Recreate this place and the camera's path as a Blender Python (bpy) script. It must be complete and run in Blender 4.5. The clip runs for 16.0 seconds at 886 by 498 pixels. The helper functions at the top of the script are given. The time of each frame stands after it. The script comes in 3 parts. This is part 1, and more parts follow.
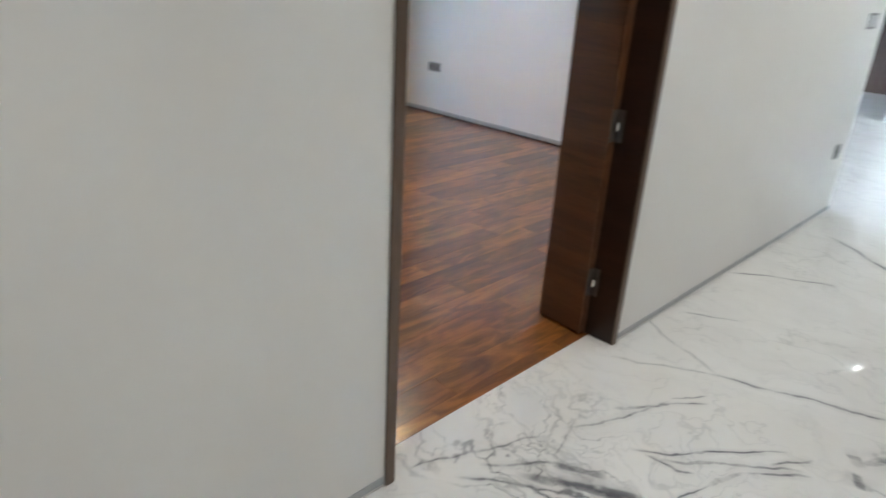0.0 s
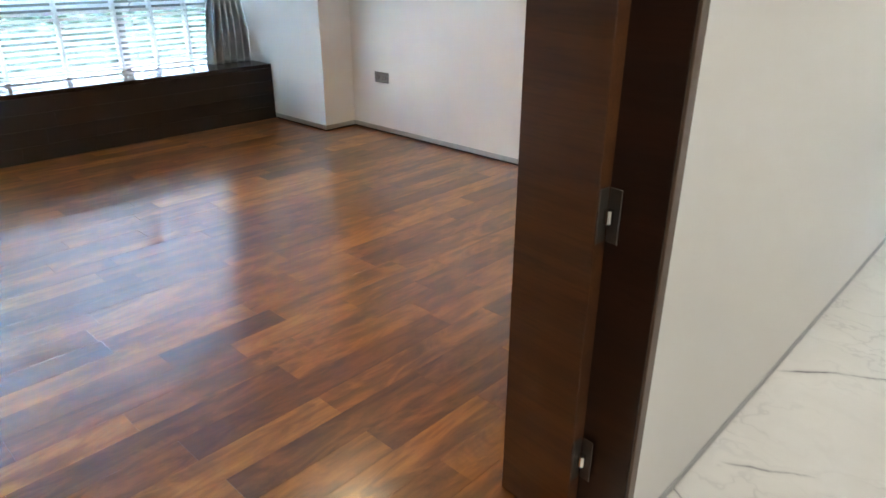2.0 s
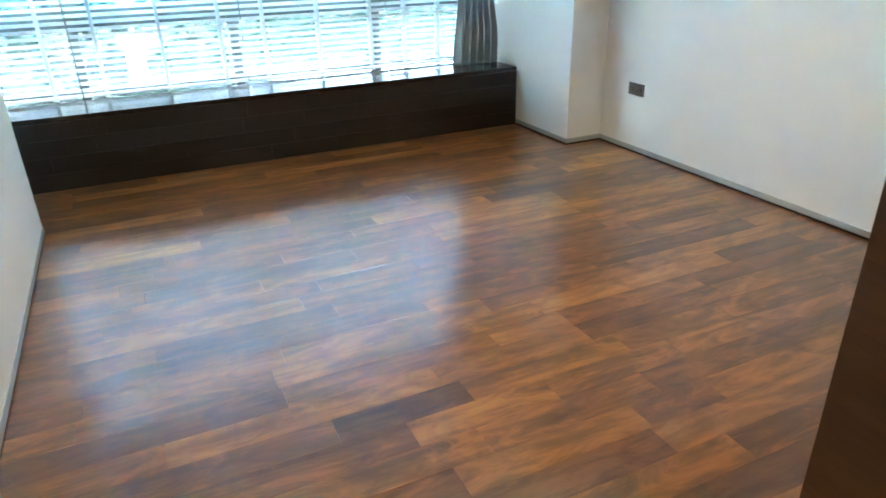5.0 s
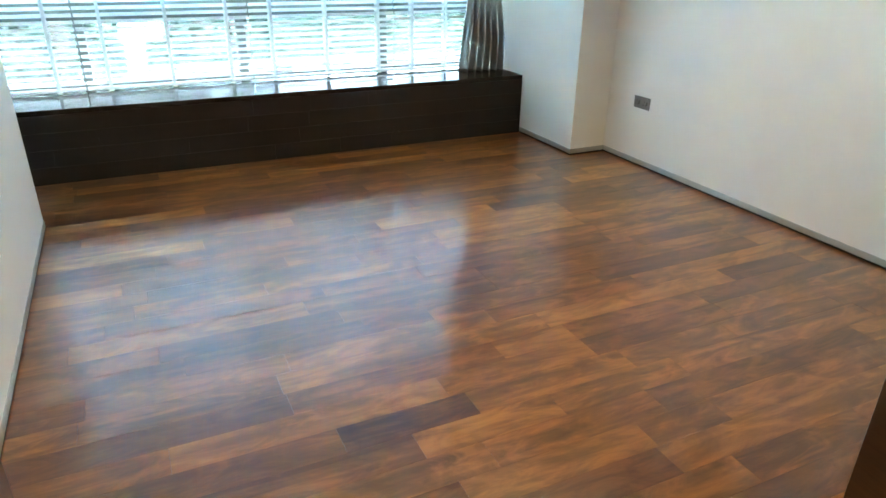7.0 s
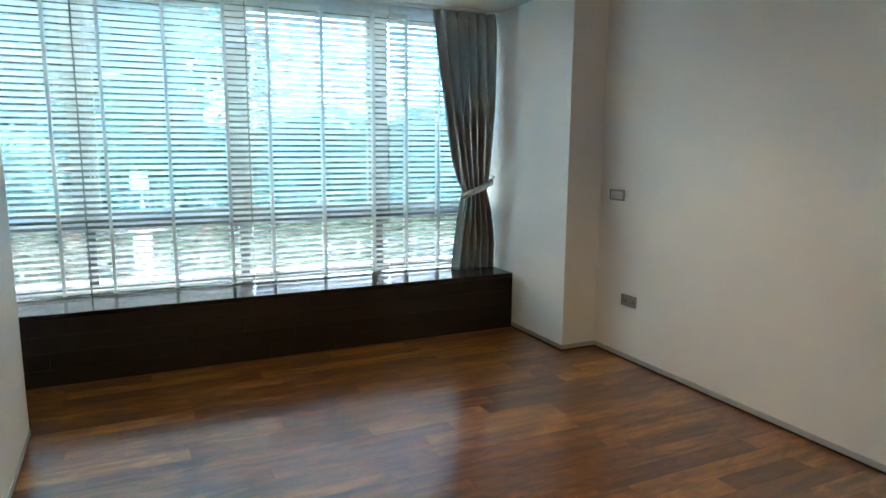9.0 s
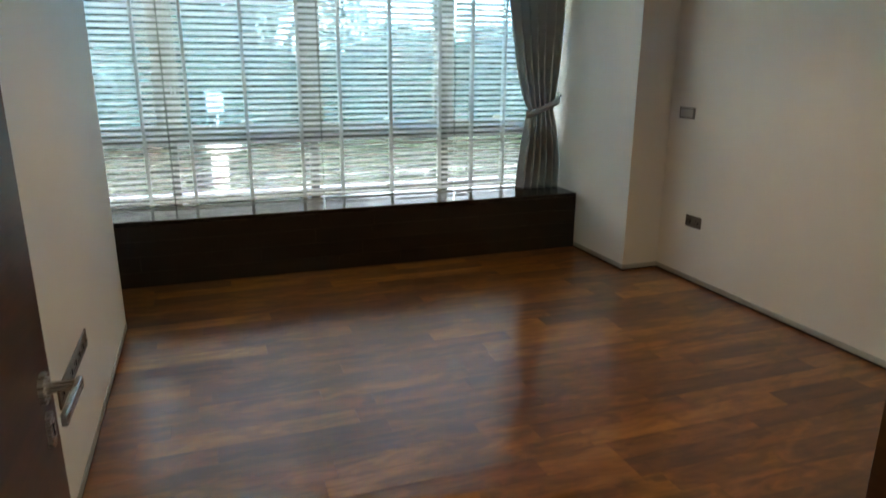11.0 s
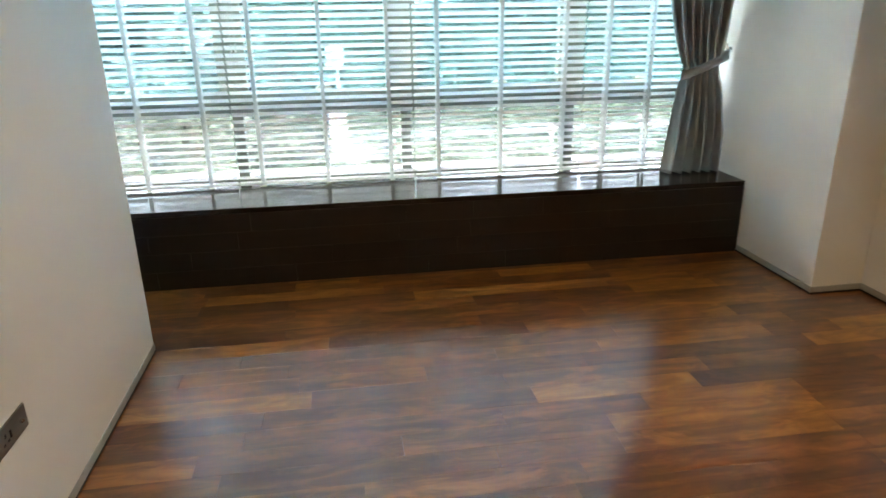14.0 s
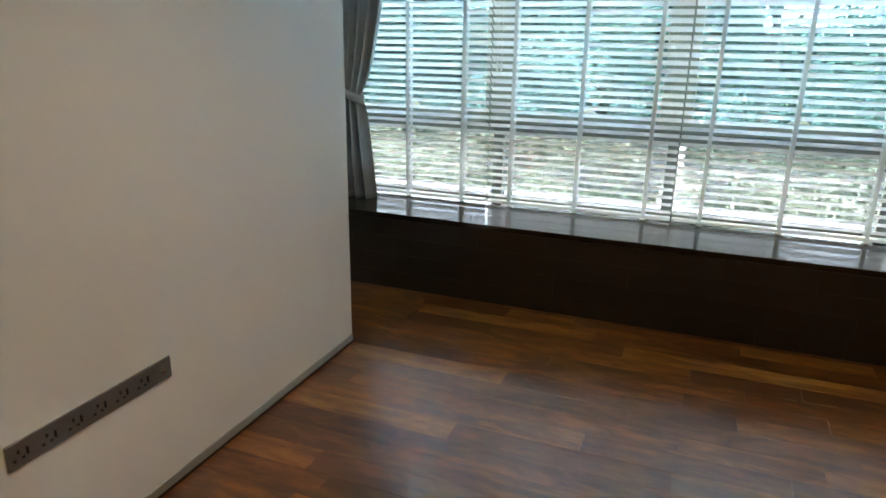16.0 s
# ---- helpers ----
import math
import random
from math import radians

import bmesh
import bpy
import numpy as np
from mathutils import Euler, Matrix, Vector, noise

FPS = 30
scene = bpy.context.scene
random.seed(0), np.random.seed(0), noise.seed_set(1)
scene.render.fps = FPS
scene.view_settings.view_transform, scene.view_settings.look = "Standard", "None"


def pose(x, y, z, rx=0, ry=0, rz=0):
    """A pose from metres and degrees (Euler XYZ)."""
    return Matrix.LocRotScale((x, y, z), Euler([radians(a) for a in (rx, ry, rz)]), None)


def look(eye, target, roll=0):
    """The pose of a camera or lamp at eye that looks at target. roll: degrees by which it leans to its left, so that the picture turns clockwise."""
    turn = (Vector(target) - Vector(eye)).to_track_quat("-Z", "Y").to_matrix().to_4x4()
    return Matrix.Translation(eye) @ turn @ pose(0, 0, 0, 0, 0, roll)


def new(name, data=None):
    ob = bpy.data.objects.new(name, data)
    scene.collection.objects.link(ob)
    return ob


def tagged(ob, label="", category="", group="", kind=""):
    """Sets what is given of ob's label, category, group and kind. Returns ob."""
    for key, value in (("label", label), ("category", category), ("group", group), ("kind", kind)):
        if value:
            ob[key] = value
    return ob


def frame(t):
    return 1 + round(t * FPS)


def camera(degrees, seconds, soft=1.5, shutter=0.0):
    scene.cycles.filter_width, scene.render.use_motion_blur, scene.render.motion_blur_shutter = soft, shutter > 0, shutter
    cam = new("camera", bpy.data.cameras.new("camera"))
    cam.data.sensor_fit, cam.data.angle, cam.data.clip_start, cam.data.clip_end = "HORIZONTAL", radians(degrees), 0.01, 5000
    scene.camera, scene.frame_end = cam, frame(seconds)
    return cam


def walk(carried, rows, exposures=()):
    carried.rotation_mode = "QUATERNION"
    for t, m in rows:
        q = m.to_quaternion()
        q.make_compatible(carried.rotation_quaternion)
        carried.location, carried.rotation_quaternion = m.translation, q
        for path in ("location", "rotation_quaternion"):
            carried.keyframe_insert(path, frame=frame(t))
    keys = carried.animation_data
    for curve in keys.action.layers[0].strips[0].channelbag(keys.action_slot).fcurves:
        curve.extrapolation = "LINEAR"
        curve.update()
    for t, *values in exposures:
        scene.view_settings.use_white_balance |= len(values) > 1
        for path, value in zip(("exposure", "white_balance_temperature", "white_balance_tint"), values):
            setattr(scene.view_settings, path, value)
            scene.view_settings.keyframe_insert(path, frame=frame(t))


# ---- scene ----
cam = camera(67.6, 16.0, shutter=0.25)
PATH = [
    (0, (0.359, 0.789, 1.344), (-0.92, 2.11, 0.558), 3.3),
    (0.5, (0.177, 0.944, 1.351), (-0.762, 2.575, 0.673), 0.3),
    (1, (0.032, 1.202, 1.335), (-1.046, 2.766, 0.707), -1.7),
    (1.5, (-0.111, 1.499, 1.323), (-1.253, 2.973, 0.601), 0.2),
    (2, (-0.237, 1.76, 1.323), (-1.494, 3.091, 0.519), 0.2),
    (2.5, (-0.347, 1.96, 1.326), (-1.743, 3.191, 0.592), -0.7),
    (3, (-0.527, 2.034, 1.366), (-1.965, 3.223, 0.645), -0.4),
    (3.5, (-0.636, 2.144, 1.386), (-2.158, 3.154, 0.571), 1.1),
    (4, (-0.652, 2.204, 1.374), (-2.227, 3.117, 0.546), -0.8),
    (4.5, (-0.661, 2.196, 1.387), (-2.276, 3.047, 0.572), -1.9),
    (5, (-0.658, 2.164, 1.409), (-2.309, 2.919, 0.569), -1.5),
    (5.2, (-0.632, 2.155, 1.384), (-2.315, 2.852, 0.56), -2.0),
    (7.3, (-0.707, 2.111, 1.468), (-2.348, 2.908, 0.648), 1.3),
    (7.5, (-0.701, 2.121, 1.491), (-2.377, 2.916, 0.744), 0.8),
    (8, (-0.702, 2.107, 1.504), (-2.432, 2.931, 0.931), 1.7),
    (8.5, (-0.709, 2.111, 1.556), (-2.466, 2.973, 1.142), 1.2),
    (8.7, (-0.697, 2.119, 1.585), (-2.464, 2.992, 1.243), 1.0),
    (10.8, (-0.574, 2.13, 1.554), (-2.406, 2.809, 1.127), -0.1),
    (11, (-0.557, 2.111, 1.536), (-2.37, 2.757, 0.995), 0.3),
    (11.5, (-0.544, 2.089, 1.468), (-2.262, 2.789, 0.721), 0.3),
    (12, (-0.652, 2.138, 1.445), (-2.301, 2.851, 0.566), 0.7),
    (12.5, (-0.892, 2.239, 1.439), (-2.537, 3.004, 0.597), 2.6),
    (13, (-1.14, 2.303, 1.481), (-2.817, 3.146, 0.791), -0.2),
    (13.5, (-1.401, 2.359, 1.475), (-3.182, 3.003, 0.834), -1.5),
    (14, (-1.628, 2.531, 1.508), (-3.493, 2.806, 0.839), -0.9),
    (14.5, (-1.867, 2.6, 1.49), (-3.746, 2.721, 0.817), 1.3),
    (15, (-1.957, 2.698, 1.495), (-3.857, 2.466, 0.917), 1.1),
    (15.5, (-1.97, 2.887, 1.52), (-3.757, 2.192, 0.95), 1.1),
    (16, (-1.928, 3.126, 1.482), (-3.703, 2.428, 0.88), 0.9),
]
EXPOSURES = [
    (0, 8.35, 5950, 5), (1, 8.2, 5850, 3), (2, 8.5, 6500, 5), (3.5, 8.75, 6200, 0), (5, 8.7, 6000, -8), (7.5, 8.55, 6600, -8), (8.5, 7.95, 7050, -5),
    (11, 7.1, 8900, 3), (12.5, 8.0, 8800, 4), (14.5, 7.75, 8500, 4), (16, 7.4, 8500, 4),
]
walk(cam, [(t, look(eye, target, roll)) for t, eye, target, roll in PATH], EXPOSURES)

# ---- world, sun, exposure ----
SUN_ELEVATION, SUN_TURN = radians(52), radians(60)
world = bpy.data.worlds.new("sky")
scene.world = world
world.use_nodes = True
wn = world.node_tree.nodes
sky = wn.new("ShaderNodeTexSky")
sky.sky_type, sky.sun_disc = "NISHITA", False
sky.sun_elevation, sky.sun_rotation = SUN_ELEVATION, SUN_TURN
wn["Background"].inputs["Strength"].default_value = 0.15
haze = wn.new("ShaderNodeHueSaturation")
haze.inputs["Saturation"].default_value = 0.35
world.node_tree.links.new(sky.outputs["Color"], haze.inputs["Color"])
world.node_tree.links.new(haze.outputs[0], wn["Background"].inputs["Color"])
sun = new("sun", bpy.data.lights.new("sun", "SUN"))
sun.data.energy, sun.data.angle, sun.data.color = 0.6, radians(12), (1.0, 0.97, 0.92)
sun.matrix_world = look((math.sin(SUN_TURN) * 20, math.cos(SUN_TURN) * 20, math.tan(SUN_ELEVATION) * 20), (0, 0, 0))


# ---- materials ----
def material(name, color=(0.8, 0.8, 0.8), rough=0.5, metal=0.0):
    m = bpy.data.materials.new(name)
    m.use_nodes = True
    b = m.node_tree.nodes["Principled BSDF"]
    b.inputs["Base Color"].default_value = (*color, 1)
    b.inputs["Roughness"].default_value = rough
    b.inputs["Metallic"].default_value = metal
    return m


class Nodes:
    """Short hand for node trees."""

    def __init__(self, m):
        self.m, self.t = m, m.node_tree
        self.b = self.t.nodes["Principled BSDF"]

    def add(self, kind, ins=(), **attrs):
        n = self.t.nodes.new(kind)
        for k, v in attrs.items():
            setattr(n, k, v)
        for k, v in dict(ins).items():
            if isinstance(v, bpy.types.NodeSocket):
                self.t.links.new(v, n.inputs[k])
            else:
                n.inputs[k].default_value = v
        return n

    def coords(self, scale=(1, 1, 1), shift=None, turn=(0, 0, 0), world_space=False):
        if world_space:
            v = self.add("ShaderNodeNewGeometry").outputs["Position"]
        else:
            v = self.add("ShaderNodeTexCoord").outputs["Object"]
        if shift is not None:
            v = self.add("ShaderNodeVectorMath", {0: v, 1: shift}, operation="ADD").outputs[0]
        return self.add("ShaderNodeMapping", {"Vector": v, "Scale": scale, "Rotation": turn}).outputs[0]

    def noise(self, vec, scale, detail=4, rough=0.55, distort=0.0):
        return self.add("ShaderNodeTexNoise", {"Vector": vec, "Scale": scale, "Detail": detail, "Roughness": rough, "Distortion": distort}).outputs["Fac"]

    def ramp(self, fac, stops):
        n = self.add("ShaderNodeValToRGB", {"Fac": fac})
        e = n.color_ramp.elements
        while len(e) < len(stops):
            e.new(0.5)
        for el, (p, c) in zip(e, stops):
            el.position = p
            el.color = (*c, 1) if isinstance(c, tuple) else (c, c, c, 1)
        return n.outputs["Color"]

    def mix(self, fac, a, b, blend="MIX"):
        n = self.add("ShaderNodeMix", {0: fac}, data_type="RGBA", blend_type=blend)
        for k, v in ((6, a), (7, b)):
            if isinstance(v, bpy.types.NodeSocket):
                self.t.links.new(v, n.inputs[k])
            else:
                n.inputs[k].default_value = (*v, 1)
        return n.outputs[2]

    def math(self, op, a, b=0.0):
        return self.add("ShaderNodeMath", {0: a, 1: b}, operation=op).outputs[0]

    def set(self, **ins):
        for k, v in ins.items():
            k = k.replace("_", " ")
            if isinstance(v, bpy.types.NodeSocket):
                self.t.links.new(v, self.b.inputs[k])
            else:
                self.b.inputs[k].default_value = v

    def bump(self, height, strength, distance=0.002):
        n = self.add("ShaderNodeBump", {"Height": height, "Strength": strength, "Distance": distance})
        self.t.links.new(n.outputs[0], self.b.inputs["Normal"])


def paint(name, color, rough=0.6):
    m = material(name, color, rough)
    n = Nodes(m)
    v = n.coords(world_space=True)
    big = n.noise(v, 0.9, 3)
    fine = n.noise(v, 260, 3)
    n.set(Base_Color=n.mix(n.math("MULTIPLY", big, 0.5), color, tuple(c * 0.94 for c in color)))
    n.set(Roughness=n.ramp(big, [(0.3, rough - 0.06), (0.7, rough + 0.06)]))
    n.bump(fine, 0.12, 0.0006)
    return m


def timber(name, dark, light, rough=0.25, grain="Y", tone=0.5, world_space=False, lacquer=0.0):
    """Timber with its grain along one axis; each piece lies elsewhere in the log."""
    m = material(name, light, rough)
    n = Nodes(m)
    rand = n.add("ShaderNodeObjectInfo").outputs["Random"]
    shift = n.add("ShaderNodeCombineXYZ", {0: n.math("MULTIPLY", rand, 37.0), 1: n.math("MULTIPLY", rand, 91.0), 2: n.math("MULTIPLY", rand, 53.0)}).outputs[0]
    scale = {"X": (1, 14, 14), "Y": (14, 1, 14), "Z": (14, 14, 1)}[grain]
    v = n.coords(scale, shift, world_space=world_space)
    figure = n.noise(v, 0.9, 4, 0.55, 0.8)
    fine = n.noise(v, 5.0 if lacquer else 9.0, 3 if lacquer else 6, 0.6, 0.4)
    broad = n.noise(n.coords((1.5, 1.5, 1.5), shift, world_space=world_space), 1.6, 3)
    c = n.mix(n.ramp(figure, [(0.32, 0.0), (0.68, 1.0)]), dark, light)
    c = n.mix(n.math("MULTIPLY", n.ramp(fine, [(0.3, 1.0), (0.55, 0.0)]), 0.3 if lacquer else 0.42), c, tuple(x * (0.8 if lacquer else 0.45) for x in dark))
    c = n.mix(n.math("MULTIPLY", broad, 0.35), c, tuple(x * 0.8 for x in light))
    hue = n.add("ShaderNodeHueSaturation", {"Hue": n.math("ADD", n.math("MULTIPLY", rand, 0.010), 0.495), "Value": n.math("ADD", n.math("MULTIPLY", rand, tone), 1 - tone / 2), "Color": c})
    n.set(Base_Color=hue.outputs[0])
    n.set(Roughness=n.math("ADD", n.math("MULTIPLY", broad, 0.02 if lacquer else 0.10), rough - (0.0 if lacquer else 0.05)))
    if lacquer:
        knots = n.noise(n.coords({"X": (1, 3.2, 3.2), "Y": (3.2, 1, 3.2), "Z": (3.2, 3.2, 1)}[grain], shift, world_space=world_space), 3.6, 5, 0.62, 1.2)
        pores = n.noise(n.coords({"X": (1, 22, 22), "Y": (22, 1, 22), "Z": (22, 22, 1)}[grain], shift, world_space=world_space), 14.0, 3, 0.6)
        c2 = n.mix(n.math("MULTIPLY", n.ramp(knots, [(0.32, 1.0), (0.52, 0.0)]), 0.62), c, tuple(x * 0.7 for x in dark))
        c2 = n.mix(n.math("MULTIPLY", n.ramp(knots, [(0.52, 0.0), (0.66, 1.0)]), 0.42), c2, tuple(x * 1.35 for x in light))
        c2 = n.mix(n.math("MULTIPLY", n.ramp(pores, [(0.30, 1.0), (0.44, 0.0)]), 0.15), c2, tuple(x * 0.8 for x in dark))
        n.t.links.new(c2, hue.inputs["Color"])
        n.set(Specular_IOR_Level=lacquer, Coat_Weight=0.9, Coat_IOR=1.6, Coat_Roughness=n.math("ADD", n.math("MULTIPLY", broad, 0.07), 0.135))
    return m


VEINS = (
    (-0.53, 4.98, 0.37, 4.32, 0.014, 1.0), (-0.72, 4.00, -0.34, 4.26, 0.006, 0.9), (-0.69, 3.41, -0.47, 3.52, 0.005, 0.7),
    (-0.68, 2.85, -0.34, 3.01, 0.004, 0.6), (-0.34, 3.01, 0.21, 3.21, 0.008, 0.8), (-0.55, 2.38, -0.39, 2.73, 0.006, 0.8),
    (0.14, 3.69, 0.37, 3.77, 0.008, 0.9), (0.17, 2.87, 0.38, 3.16, 0.016, 1.0), (-0.49, 2.07, -0.23, 2.25, 0.020, 1.0),
    (-0.51, 2.57, -0.29, 2.81, 0.005, 0.8), (-0.27, 2.47, 0.05, 2.70, 0.006, 0.8), (-0.81, 3.24, -0.35, 3.02, 0.004, 0.6),
    (0.22, 3.07, 0.34, 2.92, 0.014, 0.9),
    (-0.40, 2.13, -0.33, 2.21, 0.012, 0.9), (-0.33, 2.21, -0.23, 2.27, 0.018, 0.9), (-0.45, 2.20, -0.35, 2.27, 0.020, 0.9),
    (-0.36, 2.43, -0.19, 2.57, 0.004, 0.9), (-0.19, 2.57, -0.01, 2.76, 0.005, 0.9), (-0.18, 2.32, -0.12, 2.47, 0.004, 0.9),
    (-0.12, 2.47, -0.07, 2.57, 0.010, 0.9), (-0.07, 2.57, 0.08, 2.70, 0.006, 0.9), (-0.32, 2.44, -0.18, 2.48, 0.004, 0.9),
    (-0.02, 2.67, 0.06, 2.78, 0.006, 0.9), (0.14, 2.88, 0.17, 2.90, 0.012, 0.9), (0.17, 2.82, 0.20, 2.75, 0.014, 0.9),
    (-0.51, 2.58, -0.38, 2.72, 0.003, 0.9), (-0.39, 2.75, -0.31, 2.86, 0.003, 0.9), (-0.48, 2.24, -0.56, 2.43, 0.004, 0.9),
    (-0.66, 2.03, -0.57, 2.27, 0.005, 0.9), (-0.60, 2.02, -0.45, 2.21, 0.006, 0.9), (-0.61, 1.93, -0.41, 2.07, 0.006, 0.9),
    (-0.72, 1.86, -0.66, 2.03, 0.004, 0.9),
)


def marble_material():
    m = material("polished_marble", (0.8, 0.79, 0.77), 0.06)
    n = Nodes(m)
    v = n.coords((1, 1, 1), world_space=True)
    warp = n.add("ShaderNodeTexNoise", {"Vector": v, "Scale": 1.3, "Detail": 5.0, "Roughness": 0.6})
    off = n.add("ShaderNodeVectorMath", {0: warp.outputs["Color"], 1: (0.5, 0.5, 0.5)}, operation="SUBTRACT").outputs[0]
    w = n.add("ShaderNodeVectorMath", {0: v, 1: n.add("ShaderNodeVectorMath", {0: off, "Scale": 1.1}, operation="SCALE").outputs[0]}, operation="ADD").outputs[0]
    w = n.add("ShaderNodeMapping", {"Vector": w, "Rotation": (0, 0, radians(-28)), "Scale": (1.0, 2.6, 1)}).outputs[0]

    def veins(scale, width, seed):
        d = n.add("ShaderNodeTexVoronoi", {"Vector": n.add("ShaderNodeVectorMath", {0: w, 1: (seed, seed * 2, 0)}, operation="ADD").outputs[0], "Scale": scale}, feature="DISTANCE_TO_EDGE").outputs["Distance"]
        return n.ramp(d, [(0.0, 1.0), (width * 0.7, 0.75), (width * 1.2, 0.14), (width * 4, 0.0)])

    where = n.add("ShaderNodeSeparateXYZ", {0: v}).outputs
    near = n.ramp(n.math("MULTIPLY", where[1], 0.1), [(0.20, 1.0), (0.27, 0.0)])
    edge = n.ramp(n.math("MULTIPLY", where[0], 1.0), [(0.10, 0.0), (0.30, 0.8)])
    rich = n.math("MAXIMUM", near, edge)
    mask = n.math("MULTIPLY", n.ramp(n.noise(v, 1.1, 3), [(0.45, 0.0), (0.62, 1.0)]), n.math("ADD", n.math("MULTIPLY", rich, 0.9), 0.1))
    mask2 = n.math("MULTIPLY", n.ramp(n.noise(n.coords((1, 1, 1), (9, 4, 0), world_space=True), 1.8, 3), [(0.42, 0.1), (0.6, 1.0)]), n.math("ADD", n.math("MULTIPLY", rich, 0.8), 0.2))
    big = n.math("MULTIPLY", veins(0.9, 0.012, 3.0), mask)
    small = n.math("MAXIMUM", n.math("MULTIPLY", veins(2.6, 0.018, 7.0), mask2), n.math("MULTIPLY", n.math("MULTIPLY", veins(5.2, 0.020, 15.0), near), n.ramp(n.noise(v, 2.6, 4), [(0.44, 0.0), (0.60, 0.9)])))
    cloud = n.noise(w, 1.2, 5, 0.6)
    c = n.mix(n.ramp(cloud, [(0.35, 0.0), (0.75, 1.0)]), (0.84, 0.82, 0.79), (0.74, 0.72, 0.69))
    c = n.mix(n.math("MULTIPLY", small, 0.95), c, (0.10, 0.10, 0.115))
    c = n.mix(n.math("MULTIPLY", big, 0.95), c, (0.09, 0.09, 0.11))
    bent = n.add("ShaderNodeVectorMath", {0: v, 1: n.add("ShaderNodeVectorMath", {0: off, "Scale": 0.22}, operation="SCALE").outputs[0]}, operation="ADD").outputs[0]
    ragged = n.noise(v, 7.0, 5, 0.7)
    for x0, y0, x1, y1, wide, strong in VEINS:
        length = math.hypot(x1 - x0, y1 - y0)
        turned = n.add("ShaderNodeMapping", {"Vector": bent, "Location": (-(x0 + x1) / 2, -(y0 + y1) / 2, 0), "Rotation": (0, 0, math.atan2(y1 - y0, x1 - x0)), "Scale": (1, 1, 1)}, vector_type="TEXTURE")
        turned.inputs["Location"].default_value = ((x0 + x1) / 2, (y0 + y1) / 2, 0)
        uv = n.add("ShaderNodeSeparateXYZ", {0: turned.outputs[0]}).outputs
        across = n.math("DIVIDE", n.math("ABSOLUTE", uv[1]), wide)
        along = n.math("DIVIDE", n.math("ABSOLUTE", uv[0]), length / 2)
        line = n.math("MULTIPLY", n.ramp(n.math("MULTIPLY", across, 0.25), [(0.0, 1.0), (0.14, 0.9), (0.26, 0.22), (1.0, 0.0)]), n.ramp(n.math("MULTIPLY", along, 0.5), [(0.35, 1.0), (0.56, 0.0)]))
        line = n.math("MULTIPLY", line, n.ramp(ragged, [(0.36, 0.25), (0.58, 1.0)]))
        c = n.mix(n.math("MULTIPLY", line, strong), c, (0.10, 0.10, 0.12))
    n.set(Base_Color=c)
    n.set(Roughness=n.ramp(cloud, [(0.3, 0.04), (0.7, 0.09)]))
    return m


def brushed(name, color, rough=0.3, metal=1.0):
    m = material(name, color, rough, metal)
    n = Nodes(m)
    f = n.noise(n.coords((3, 3, 160)), 4.0, 3)
    n.set(Roughness=n.math("ADD", n.math("MULTIPLY", f, 0.2), rough - 0.1))
    n.set(Base_Color=n.mix(f, color, tuple(c * 0.8 for c in color)))
    return m


def let_through(m, color, share):
    """Thin stuff that passes some light."""
    t = m.node_tree
    b, out = t.nodes["Principled BSDF"], t.nodes["Material Output"]
    thin = t.nodes.new("ShaderNodeBsdfTranslucent")
    thin.inputs[0].default_value = (*color, 1)
    mixer = t.nodes.new("ShaderNodeMixShader")
    mixer.inputs[0].default_value = share
    t.links.new(b.outputs[0], mixer.inputs[1])
    t.links.new(thin.outputs[0], mixer.inputs[2])
    t.links.new(mixer.outputs[0], out.inputs["Surface"])
    return m


def fabric(name, color):
    m = material(name, color, 0.85)
    n = Nodes(m)
    v = n.coords()
    weave = n.noise(n.coords((1, 1, 0.35)), 420, 2)
    blot = n.noise(v, 5, 4)
    n.set(Base_Color=n.mix(n.math("MULTIPLY", blot, 0.6), color, tuple(c * 0.75 for c in color)))
    n.set(Sheen_Weight=0.25)
    n.bump(weave, 0.3, 0.0006)
    return m


def pane_material(name, tint):
    m = bpy.data.materials.new(name)
    m.use_nodes = True
    t = m.node_tree
    t.nodes.clear()
    out = t.nodes.new("ShaderNodeOutputMaterial")
    clear = t.nodes.new("ShaderNodeBsdfTransparent")
    clear.inputs[0].default_value = (*tint, 1)
    gloss = t.nodes.new("ShaderNodeBsdfGlossy")
    gloss.inputs["Roughness"].default_value = 0.01
    fres = t.nodes.new("ShaderNodeFresnel")
    fres.inputs[0].default_value = 1.45
    mixer = t.nodes.new("ShaderNodeMixShader")
    t.links.new(fres.outputs[0], mixer.inputs[0])
    t.links.new(clear.outputs[0], mixer.inputs[1])
    t.links.new(gloss.outputs[0], mixer.inputs[2])
    t.links.new(mixer.outputs[0], out.inputs[0])
    return m


def glow(name, color, power):
    m = material(name, color, 0.4)
    n = Nodes(m)
    n.set(Emission_Color=(*color, 1), Emission_Strength=power)
    return m


def foliage(name, a, b):
    m = material(name, a, 0.6)
    n = Nodes(m)
    r = n.add("ShaderNodeNewGeometry").outputs["Random Per Island"]
    big = n.noise(n.coords(world_space=True), 0.5, 3)
    c = n.mix(n.math("ADD", n.math("MULTIPLY", r, 0.6), n.math("MULTIPLY", big, 0.4)), a, b)
    n.set(Base_Color=c)
    return m


